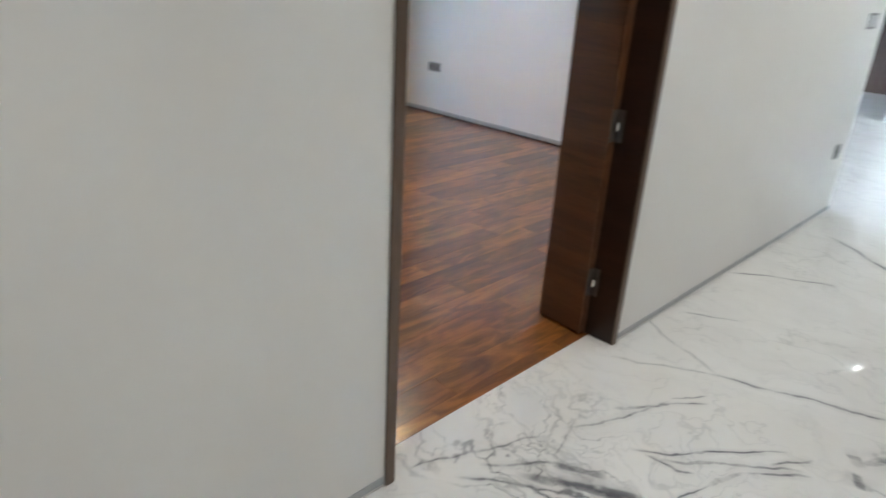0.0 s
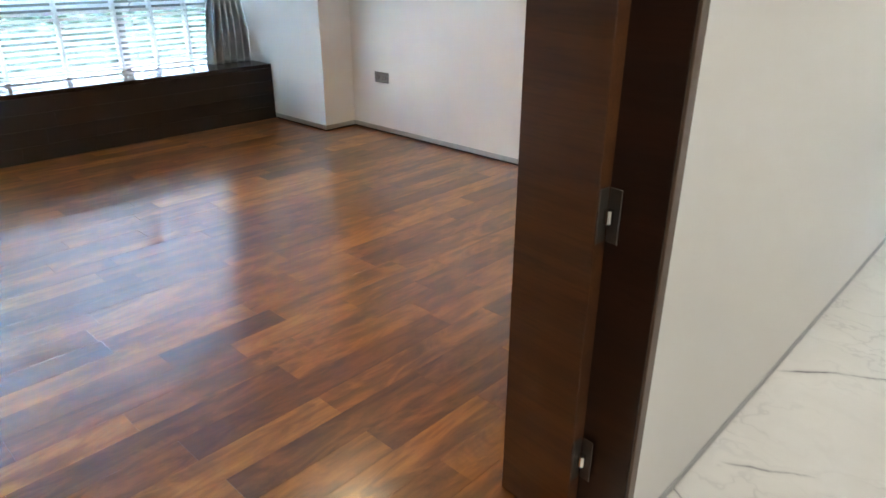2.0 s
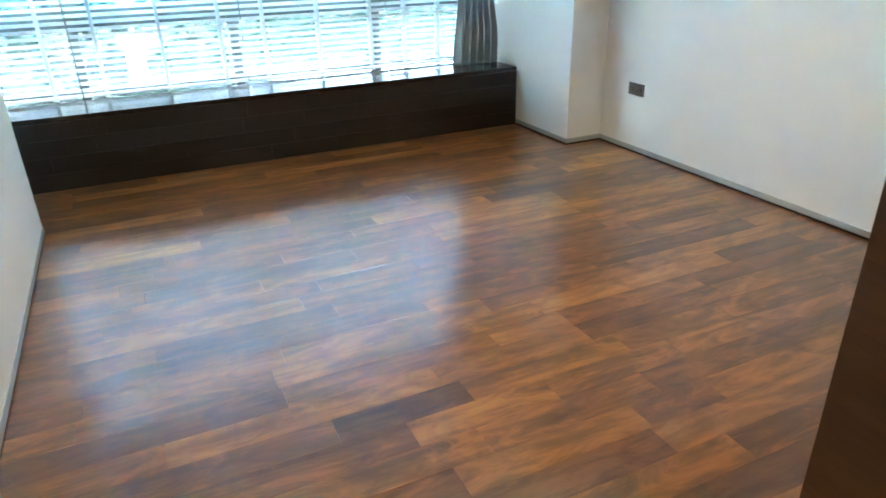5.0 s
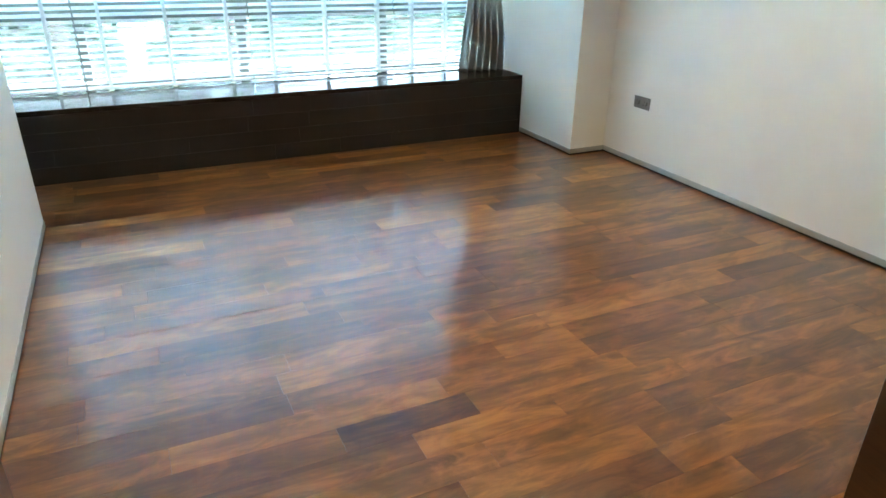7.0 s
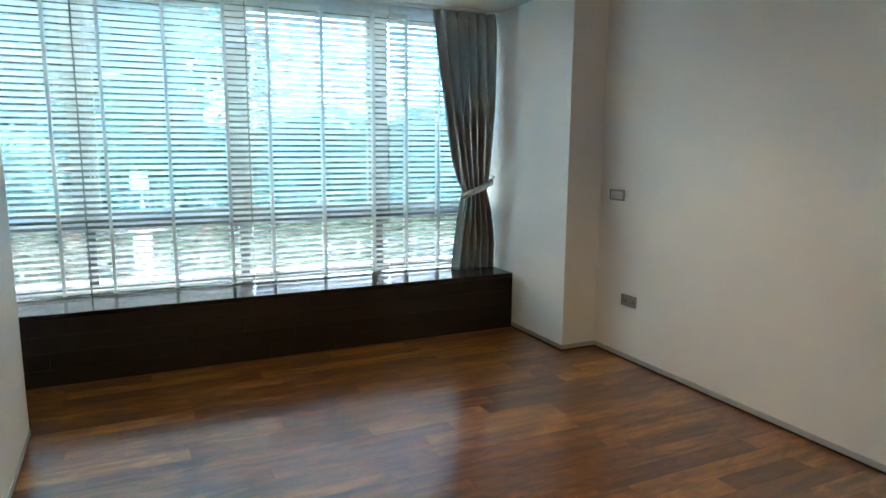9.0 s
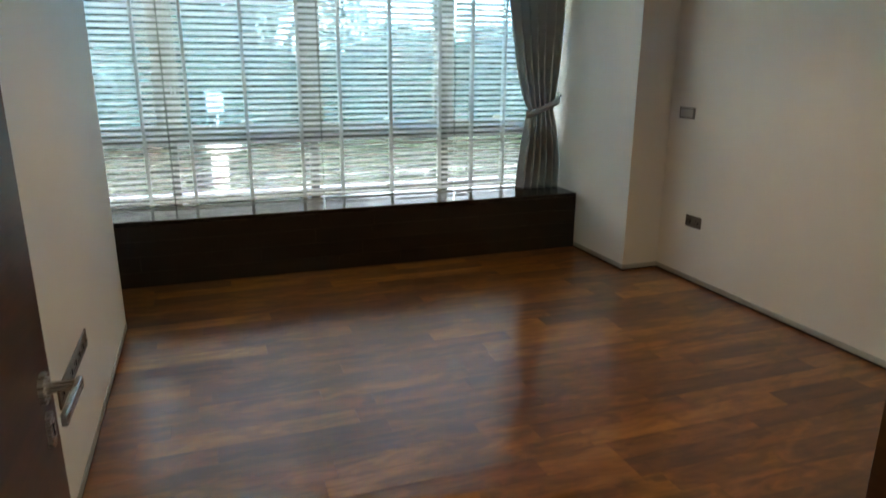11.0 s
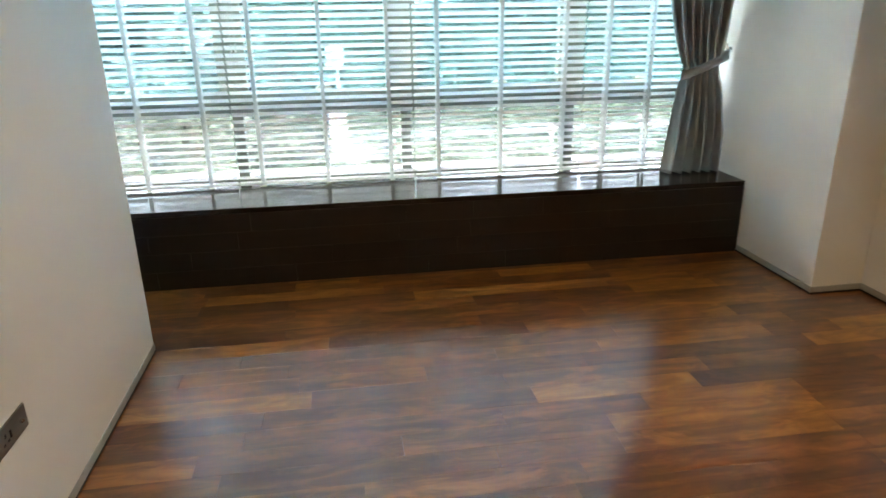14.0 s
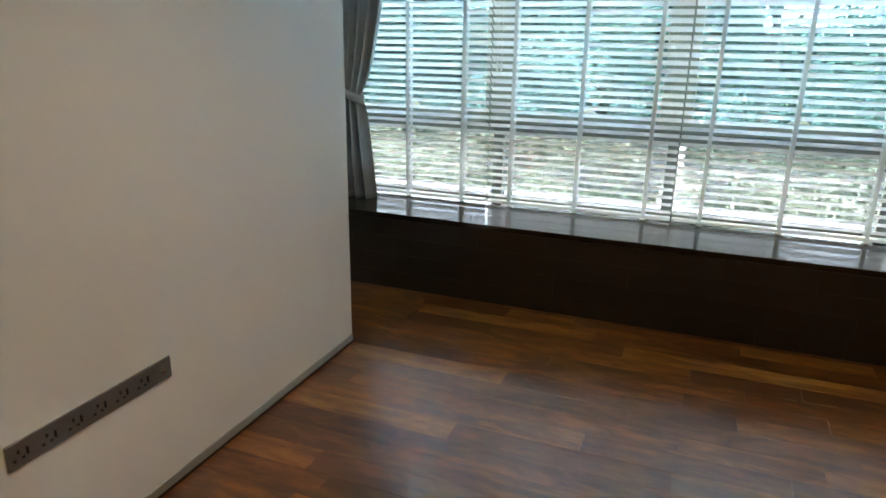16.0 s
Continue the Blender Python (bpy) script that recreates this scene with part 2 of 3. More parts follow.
def rough_ground(name, a, b, scale=3.0, rough=0.9):
    m = material(name, a, rough)
    n = Nodes(m)
    v = n.coords(world_space=True)
    f = n.noise(v, scale, 6, 0.65)
    g = n.noise(v, scale * 30, 3)
    n.set(Base_Color=n.mix(n.math("ADD", n.math("MULTIPLY", f, 0.7), n.math("MULTIPLY", g, 0.3)), a, b))
    n.bump(g, 0.4, 0.01)
    return m


WALL = paint("off_white_wall_paint", (0.84, 0.82, 0.79), 0.55)
CEIL = paint("ceiling_paint", (0.82, 0.81, 0.79), 0.8)
MARBLE = marble_material()
BOARDS = [
    timber("walnut_board_mid", (0.080, 0.026, 0.0060), (0.288, 0.099, 0.0225), 0.276, "Y", 0.5, lacquer=0.28),
    timber("walnut_board_dark", (0.062, 0.020, 0.0060), (0.195, 0.063, 0.016), 0.276, "Y", 0.5, lacquer=0.28),
    timber("walnut_board_light", (0.145, 0.050, 0.0110), (0.375, 0.142, 0.031), 0.276, "Y", 0.5, lacquer=0.28),
]
VENEER = timber("dark_walnut_veneer", (0.015, 0.0060, 0.0028), (0.036, 0.0140, 0.0065), 0.36, "X", 0.1, world_space=True)
DOOR_VENEER = timber("walnut_door_veneer", (0.052, 0.0165, 0.0052), (0.118, 0.040, 0.0125), 0.42, "X", 0.1)
# lining veneer in a paler colour, for the light its front edge catches
EDGE_LIT = timber("lit_brown_edge_veneer", (0.10, 0.062, 0.040), (0.17, 0.115, 0.080), 0.4, "Z", 0.1)
SEAT_WOOD = timber("dark_stained_seat_board", (0.009, 0.0062, 0.0052), (0.019, 0.0120, 0.0095), 0.13, "Y", 0.15)
PANEL_WOOD = timber("dark_stained_panel_board", (0.0050, 0.0027, 0.0020), (0.018, 0.0082, 0.0050), 0.34, "Y", 0.5)
SUBFLOOR = material("dark_joint", (0.012, 0.007, 0.005), 0.9)
ALU = brushed("satin_aluminium", (0.50, 0.51, 0.52), 0.5, 0.35)
STEEL = brushed("brushed_steel", (0.62, 0.60, 0.57), 0.28)
BRIGHT = brushed("polished_steel", (0.75, 0.74, 0.72), 0.15)
PLATE = brushed("grey_metal_plate", (0.26, 0.25, 0.24), 0.4, 0.8)
HINGE_METAL = brushed("satin_hinge_plate", (0.14, 0.125, 0.11), 0.38, 0.8)
# socket plastic, also the black put in for shade under the skirting
SLOT = material("black_plastic_and_shade", (0.012, 0.012, 0.012), 0.45)
SWITCH_GREY = material("pale_grey_rocker", (0.45, 0.45, 0.44), 0.35)
CURTAIN = let_through(fabric("grey_curtain_cloth", (0.53, 0.56, 0.58)), (0.6, 0.62, 0.64), 0.13)
SLAT = let_through(material("white_slat_lacquer", (0.86, 0.87, 0.87), 0.35), (0.93, 0.94, 0.94), 0.6)
RAIL = material("white_rail_lacquer", (0.80, 0.81, 0.80), 0.35)
TAPE = let_through(fabric("white_ladder_tape", (0.86, 0.87, 0.86)), (0.92, 0.94, 0.94), 0.6)
FRAME = paint("green_grey_frame", (0.27, 0.31, 0.27), 0.4)
# frame paint darkened to hold the shade on lower posts and transoms
FRAME_SHADED = paint("shaded_green_grey_paint", (0.17, 0.19, 0.185), 0.4)
CREAM = material("cream_handle_lacquer", (0.75, 0.72, 0.62), 0.35)
GLASS = pane_material("teal_tinted_glass", (0.18, 0.265, 0.340))
GLASS_LIVING = pane_material("living_room_glass", (0.31, 0.32, 0.33))
GLASS_CLEAR = pane_material("clear_glass", (0.255, 0.28, 0.325))
EXTERIOR = paint("white_exterior_render", (0.78, 0.78, 0.76), 0.8)
LEAF = foliage("tree_leaves", (0.03, 0.055, 0.035), (0.085, 0.115, 0.07))
LEAF_DARK = foliage("dark_tree_leaves", (0.02, 0.045, 0.025), (0.06, 0.095, 0.045))
LEAF_YELLOW = foliage("yellow_green_leaves", (0.09, 0.11, 0.07), (0.18, 0.19, 0.14))
BARK = rough_ground("bark", (0.09, 0.07, 0.05), (0.18, 0.14, 0.10), 9)
LAWN = rough_ground("lawn", (0.03, 0.045, 0.02), (0.06, 0.075, 0.035), 2)
PAVING = rough_ground("pale_paving", (0.22, 0.22, 0.22), (0.30, 0.29, 0.28), 1.2)
ASPHALT = rough_ground("asphalt", (0.045, 0.045, 0.048), (0.07, 0.07, 0.07), 1.5)
CAR_PAINT = material("silver_car_paint", (0.55, 0.56, 0.58), 0.25, 0.6)


# ---- shapes ----
def finish(name, bm, mat, parent=None, label="", smooth=False):
    me = bpy.data.meshes.new(name)
    bm.to_mesh(me)
    bm.free()
    me.materials.append(mat)
    if smooth:
        me.shade_smooth()
    ob = new(name, me)
    if parent is not None:
        ob.parent = parent
    if label:
        ob["label"] = label
    return ob


def part(name, bm, mat, parent, label="", smooth=False):
    return finish(name, bm, mat, parent, label, smooth)


def thing(name, place, label, category, group="", turn=0.0):
    ob = new(name)
    ob.matrix_world = pose(*place, 0, 0, turn)
    return tagged(ob, label, category, group)


def box(bm, lo, hi, bevel=0.0, segments=1):
    a, b = Vector(lo), Vector(hi)
    made = bmesh.ops.create_cube(bm, size=1, matrix=Matrix.Translation((a + b) / 2) @ Matrix.Diagonal((*(b - a), 1)))
    if bevel:
        edges = list({e for v in made["verts"] for e in v.link_edges})
        bmesh.ops.bevel(bm, geom=edges, offset=bevel, segments=segments, affect="EDGES", profile=0.7)
    return bm


def boxed(lo, hi, bevel=0.0, segments=1):
    return box(bmesh.new(), lo, hi, bevel, segments)


def tube(bm, a, b, r, sides=20, r2=None, caps=True):
    a, b = Vector(a), Vector(b)
    m = Matrix.Translation((a + b) / 2) @ (b - a).to_track_quat("Z", "Y").to_matrix().to_4x4()
    bmesh.ops.create_cone(bm, cap_ends=caps, segments=sides, radius1=r, radius2=r if r2 is None else r2, depth=(b - a).length, matrix=m)
    return bm


def prism(bm, outline, z0, z1):
    """A solid between two heights over an outline of (x, y)."""
    low = [bm.verts.new((x, y, z0)) for x, y in outline]
    top = [bm.verts.new((x, y, z1)) for x, y in outline]
    bm.faces.new(low[::-1])
    bm.faces.new(top)
    for i in range(len(outline)):
        j = (i + 1) % len(outline)
        bm.faces.new((low[i], low[j], top[j], top[i]))
    return bm


def structure(name, bm, mat, label="", category=""):
    return tagged(finish(name, bm, mat), label, category, kind="structure")


# ---- plan ----
ROOM_E, ROOM_S, ROOM_N = -0.855, 1.570, 5.363
COL_X, BAY_N, BAY_S, S_END = -4.688, 5.053, 0.72, -4.637
SEAT_X, SEAT_Z = -5.424, 0.475
BLIND_X, GLASS_X = -5.936, -6.18
HALL_W, HALL_E, HALL_N = -0.733, 0.38, 5.532
DOOR_S, DOOR_N, DOOR_TOP = 1.735, 2.931, 2.14
CEILING = 2.66
LIVING_N, LIVING_W, LIVING_E = 9.514, -6.05, 3.2
SILL_X = -0.840

# floors
structure("floor_bedroom_base", boxed((-6.3, 0.6, -0.30), (SILL_X, ROOM_N + 0.02, -0.014)), SUBFLOOR, "dark bed under the wooden floorboards", "floor")
bm = bmesh.new()
box(bm, (SILL_X + 0.001, -2.2, -0.30), (4.0, 12.6, 0.0))
box(bm, (-6.3, HALL_N + 0.002, -0.30), (SILL_X - 0.001, 12.6, 0.0))
structure("floor_marble", bm, MARBLE, "polished white marble floor with grey veins", "floor")

# walls
structure("wall_bedroom_north", boxed((-6.3, ROOM_N, -0.014), (HALL_W, HALL_N, CEILING)), WALL, "plain off-white painted wall with sockets", "wall")
structure("wall_column", boxed((-6.12, BAY_N, -0.014), (COL_X, ROOM_N - 0.001, CEILING), 0.002), WALL, "off-white boxed column beside the bay", "wall")
structure("wall_bedroom_south", boxed((S_END, ROOM_S - 0.14, -0.014), (ROOM_E, ROOM_S, CEILING), 0.002), WALL, "plain off-white painted wall ending beside the bay", "wall")
structure("wall_bay_south", boxed((-6.12, BAY_S - 0.14, -0.014), (-4.3, BAY_S, CEILING)), WALL, "off-white painted side wall of the bay", "wall")
structure("wall_bay_return", boxed((S_END + 0.05, BAY_S + 0.001, -0.014), (S_END + 0.19, ROOM_S - 0.141, CEILING)), WALL, "off-white painted return wall", "wall")
bm = bmesh.new()
box(bm, (ROOM_E, -2.0, 0.0), (HALL_W, DOOR_S, CEILING))
box(bm, (ROOM_E, DOOR_N, 0.0), (HALL_W, ROOM_N - 0.001, CEILING))
box(bm, (ROOM_E, DOOR_S, DOOR_TOP + 0.03), (HALL_W, DOOR_N, CEILING))
structure("wall_corridor_west", bm, WALL, "off-white corridor wall with the bedroom doorway", "wall")
bm = bmesh.new()
box(bm, (HALL_E, -2.0, 0.0), (HALL_E + 0.15, 5.47, CEILING))
box(bm, (HALL_E - 0.033, 5.47, 0.0), (HALL_E + 0.15, 5.55, CEILING))
structure("wall_corridor_east", bm, WALL, "off-white corridor wall with a shallow pier", "wall")
structure("wall_corridor_south", boxed((ROOM_E, -2.15, 0.0), (HALL_E + 0.15, -2.001, CEILING)), WALL, "off-white corridor end wall", "wall")
structure("wall_living_south", boxed((HALL_E + 0.151, 5.41, 0.0), (LIVING_E + 0.15, 5.55, CEILING)), WALL, "off-white living room wall", "wall")
structure("wall_living_east", boxed((LIVING_E, 5.551, 0.0), (LIVING_E + 0.15, LIVING_N, CEILING)), WALL, "off-white living room wall", "wall")
structure("wall_living_north", boxed((-1.36, LIVING_N, 0.0), (LIVING_E + 0.15, LIVING_N + 0.12, CEILING)), WALL, "bright off-white wall with one double socket", "wall")
structure("wall_lobby_north", boxed((-6.12, 12.3, 0.0), (0.0, 12.42, CEILING)), WALL, "off-white end wall", "wall")
structure("wall_lobby_east", boxed((-0.15, LIVING_N + 0.121, 0.0), (0.0, 12.299, CEILING)), WALL, "off-white side wall", "wall")
bm = bmesh.new()
for y0, y1, z0, z1 in ((BAY_S - 0.14, BAY_N, -0.014, 0.44), (BAY_S - 0.14, BAY_N, 2.62, CEILING), (HALL_N, 5.6, 0, CEILING), (9.2, 12.42, 0, CEILING), (5.6, 9.2, 2.55, CEILING), (BAY_N, HALL_N - 0.001, -0.014, CEILING)):
    box(bm, (-6.29, y0, z0), (-6.121, y1, z1))
structure("wall_outer_west", bm, EXTERIOR, "white outer wall round the windows", "wall")
structure("ceiling", boxed((-6.3, -2.2, CEILING), (4.0, 12.6, CEILING + 0.2)), CEIL, "plain white painted ceiling", "ceiling")

# skirting of satin aluminium with a gap below, its shade put in as a black strip
def skirting(bm, a, b, out, gap=None, high=0.046):
    (x0, y0), (x1, y1) = a, b
    ox, oy = out
    lo = (min(x0, x1, x0 + ox * 0.004, x1 + ox * 0.004), min(y0, y1, y0 + oy * 0.004, y1 + oy * 0.004), 0.008)
    hi = (max(x0, x1, x0 + ox * 0.004, x1 + ox * 0.004), max(y0, y1, y0 + oy * 0.004, y1 + oy * 0.004), high)
    box(bm, (lo[0], lo[1], 0.012), hi, 0.0008)
    if gap is not None:
        box(gap, (lo[0] + (0.0015 if ox else 0.0), lo[1] + (0.0015 if oy else 0.0), -0.0005), (hi[0] - (0.0015 if ox else 0.0), hi[1] - (0.0015 if oy else 0.0), 0.0118))


bm = bmesh.new()
gap = bmesh.new()
skirting(bm, (COL_X, ROOM_N), (ROOM_E, ROOM_N), (0, -1), gap)
skirting(bm, (COL_X, BAY_N - 0.004), (COL_X, ROOM_N - 0.004), (1, 0), gap)
skirting(bm, (SEAT_X + 0.001, BAY_N), (COL_X, BAY_N), (0, -1), gap)
skirting(bm, (S_END, ROOM_S), (ROOM_E, ROOM_S), (0, 1), gap)
skirting(bm, (S_END, ROOM_S - 0.14), (S_END, ROOM_S), (-1, 0), gap)
skirting(bm, (ROOM_E, DOOR_N + 0.01), (ROOM_E, ROOM_N - 0.005), (-1, 0), gap)
structure("baseboard_bedroom", bm, ALU, "grey aluminium skirting strip", "skirting")
structure("baseboard_shade", gap, SLOT, "black strip put in for the shade under the skirting strip", "skirting")
bm = bmesh.new()
skirting(bm, (HALL_W, -2.0), (HALL_W, DOOR_S - 0.001), (1, 0), high=0.037)
skirting(bm, (HALL_W, DOOR_N + 0.001), (HALL_W, HALL_N), (1, 0), high=0.037)
skirting(bm, (HALL_E, -2.0), (HALL_E, 5.465), (-1, 0), high=0.037)
skirting(bm, (HALL_E - 0.033, 5.47), (HALL_E, 5.47), (0, -1), high=0.037)
skirting(bm, (HALL_E - 0.033, 5.47), (HALL_E - 0.033, 5.55), (-1, 0), high=0.037)
skirting(bm, (-1.36, LIVING_N), (LIVING_E, LIVING_N), (0, -1), high=0.037)
structure("baseboard_marble_rooms", bm, ALU, "grey aluminium skirting strip", "skirting")


# ---- the bay window ----
def window(name, y_edges, z0, z1, transom, sill_label):
    w = new(name)
    w.location = (GLASS_X, 0, 0)
    tagged(w, sill_label, "window", kind="structure")
    x0, x1 = 0.0, 0.075
    low = transom[1] + 0.0005 if transom else z0 + 0.0505
    fr = bmesh.new()
    box(fr, (x0, y_edges[0], z0), (x1, y_edges[-1], z0 + 0.05), 0.003)
    box(fr, (x0, y_edges[0], z1 - 0.05), (x1, y_edges[-1], z1), 0.003)
    for k, y in enumerate(y_edges):
        half = 0.0375 if k in (0, len(y_edges) - 1) else 0.090
        c = y + (half if k == 0 else -half if k == len(y_edges) - 1 else 0)
        if half > 0.05:
            for s in (-1, 1):
                box(fr, (x0, c + s * half - (0.052 if s > 0 else 0), low), (x1, c + s * half + (0.052 if s < 0 else 0), z1 - 0.0505), 0.003)
            box(fr, (x0 + 0.012, c - half + 0.0525, low), (x1 - 0.02, c + half - 0.0525, z1 - 0.0505), 0.003)
            if transom:
                part("post", boxed((x0 - 0.02, c - 0.028, z0 + 0.0505), (x1, c + 0.040, transom[1]), 0.003), FRAME_SHADED, w, "green-grey lower post, painted darker for its shade")
        else:
            box(fr, (x0, c - half, z0 + 0.0505), (x1, c + half, z1 - 0.0505), 0.003)
    part("window_frame", fr, FRAME, w, "pale green-grey painted metal frame")
    spans = []
    for k in range(len(y_edges) - 1):
        a = y_edges[k] + (0.075 if k == 0 else 0.090) + 0.0005
        b = y_edges[k + 1] - (0.075 if k == len(y_edges) - 2 else 0.090) - 0.0005
        spans.append((a, b))
        if transom:
            a_low = a if k == 0 else y_edges[k] + 0.0405
            b_low = b if k == len(y_edges) - 2 else y_edges[k + 1] - 0.0285
            part("transom", boxed((x0 + 0.001, a_low, transom[0]), (x1 + 0.01, b_low, transom[1]), 0.004), FRAME_SHADED, w, "green-grey transom, painted darker for its shadow")
            part("casement_rail", boxed((x0 + 0.001, a, transom[1] + 0.0005), (x1 + 0.022, b, transom[2]), 0.005, 2), FRAME, w)
            levels = ((z0 + 0.05, transom[0], GLASS_CLEAR, a_low, b_low), (transom[2], z1 - 0.05, GLASS, a, b))
        else:
            levels = ((z0 + 0.05, z1 - 0.05, GLASS_LIVING, a, b),)
        for p0, p1, mat, ya, yb in levels:
            p = part("pane", boxed((x0 + 0.03, ya, p0), (x0 + 0.036, yb, p1)), mat, w)
            p.visible_shadow = False
    return w, spans


MULLIONS = (BAY_S, 1.855, 2.945, 4.09, BAY_N)
bay, spans = window("window_1", MULLIONS, 0.445, 2.62, (0.925, 0.980, 1.055), "tall bay window of four lights with tinted upper panes")
window("window_2", (5.6, 7.4, 9.2), 0.0, 2.55, None, "tall living room window with two panes")
for k, y in enumerate((2.425, 3.592, 1.25, 4.60)):
    h = new("casement_handle")
    h.parent = bay
    h.location = (0.085, y, 1.056)
    h["label"] = "small domed cream handle on the transom"
    bm = tube(bmesh.new(), (0, 0, 0), (0, 0, 0.006), 0.03, 20)
    part("base_plate", bm, CREAM, h)
    bm = bmesh.new()
    bmesh.ops.create_uvsphere(bm, u_segments=20, v_segments=10, radius=0.05, matrix=Matrix.Translation((0.0, 0, 0.008)) @ Matrix.Diagonal((0.6, 1.1, 0.55, 1)))
    bmesh.ops.bisect_plane(bm, geom=bm.verts[:] + bm.edges[:] + bm.faces[:], plane_co=(0, 0, 0.006), plane_no=(0, 0, -1), clear_outer=True)
    part("grip", bm, CREAM, h, smooth=True)

structure("window_sill_outside", boxed((-6.62, BAY_S - 0.14, 0.30), (-6.291, BAY_N + 0.2, 0.44), 0.006), EXTERIOR, "white outside ledge below the window", "sill")

# window seat
seat = thing("bench", (SEAT_X, BAY_S, 0), "built-in dark-stained wooden bench below the window blinds", "bench")
L = BAY_N - BAY_S - 0.002
panel = part("front_panel", boxed((-0.022, 0.001, 0.0), (-0.006, L, SEAT_Z - 0.0325), 0.001), SUBFLOOR, seat)
rng = random.Random(12)
ROWS = 4
for r in range(ROWS):
    z0, z1 = (SEAT_Z - 0.033) * r / ROWS, (SEAT_Z - 0.033) * (r + 1) / ROWS
    y = 0.001
    while y < L - 0.01:
        y1 = y + rng.uniform(0.4, 1.0)
        if y1 > L - 0.3:
            y1 = L
        board = part("plank", boxed((-0.004, 0.0003, -(z1 - z0) / 2 + 0.0003), (0.0045, y1 - y - 0.0003, (z1 - z0) / 2 - 0.0003)), PANEL_WOOD, panel)
        board.location = (-0.0058, y, (z0 + z1) / 2)
        y = y1
part("seat_top", boxed((-0.678, 0.001, SEAT_Z - 0.032), (0.0, L, SEAT_Z), 0.003, 2), SEAT_WOOD, seat, "glossy dark wooden seat top")
part("carcass", boxed((-0.67, 0.03, 0.0), (-0.024, L - 0.03, SEAT_Z - 0.034)), SUBFLOOR, seat)

# ---- blinds ----
SLAT_PITCH, SLAT_TILT = 0.0445, 31


def slat_mesh(length):
    bm = bmesh.new()
    n, w, t = 4, 0.050, 0.0028
    ring = []
    for s in (1, -1):
        for i in range(n + 1):
            u = (i / n - 0.5) * s
            ring.append((u * w, 0.0022 * (1 - 4 * u * u) + s * t / 2))
    a = math.radians(SLAT_TILT)
    ring = [(x * math.cos(a) - z * math.sin(a), x * math.sin(a) + z * math.cos(a)) for x, z in ring]
    ends = [[bm.verts.new((x, y, z)) for x, z in ring] for y in (0, length)]
    k = len(ring)
    for i in range(k):
        bm.faces.new((ends[0][i], ends[0][(i + 1) % k], ends[1][(i + 1) % k], ends[1][i]))
    bm.faces.new(ends[0][::-1])
    bm.faces.new(ends[1])
    bmesh.ops.recalc_face_normals(bm, faces=bm.faces)
    return bm


def blind(y0, y1, tapes, wand=None):
    b = thing("venetian_blind", (BLIND_X, y0, 0), "lowered white venetian blind with open slats above the window seat", "venetian blind", "blinds of the bay window")
    length = y1 - y0
    first = part("slat", slat_mesh(length), SLAT, b)
    first.location = (0, 0, 0.535)
    z = 0.535 + SLAT_PITCH
    while z < 2.585:
        s = first.copy()
        scene.collection.objects.link(s)
        s.location = (0, random.uniform(-0.0008, 0.0008), z)
        z += SLAT_PITCH
    part("bottom_rail", boxed((-0.026, 0, 0.488), (0.026, length, 0.506), 0.003), SLAT, b, "white bottom rail")
    part("headrail", boxed((-0.03, 0, 2.60), (0.03, length, CEILING - 0.001), 0.002), SLAT, b)
    for t in tapes:
        bm = bmesh.new()
        for x in (-0.0285, 0.0275):
            box(bm, (x, t - y0 - 0.011, 0.5065), (x + 0.001, t - y0 + 0.011, 2.5995))
        zz = 0.535
        while zz < 2.585:
            box(bm, (-0.027, t - y0 - 0.002, zz - 0.004), (0.027, t - y0 + 0.002, zz - 0.0032))
            zz += SLAT_PITCH
        part("ladder_tape", bm, TAPE, b, "white cloth ladder tape")
        bm = boxed((-0.012, t - y0 - 0.016, 0.479), (0.030, t - y0 + 0.016, 0.4878), 0.003)
        part("tape_clip", bm, CREAM, b, "small cream clip under the bottom rail")
    for y in (wand or ()):
        bm = tube(bmesh.new(), (0.04, y - y0, 1.35), (0.034, y - y0, 2.60), 0.0016, 6)
        tube(bm, (0.04, y - y0, 1.31), (0.04, y - y0, 1.355), 0.007, 10, 0.004)
        part("cord", bm, SLAT, b, "thin pull cord with a small tassel")


blind(0.80, 1.843, (0.93, 1.299, 1.680))
blind(1.853, 2.983, (2.003, 2.419, 2.831), (1.90, 1.925))
blind(2.993, 4.122, (3.146, 3.561, 3.986))
blind(4.132, 4.985, (4.278, 4.576, 4.86))


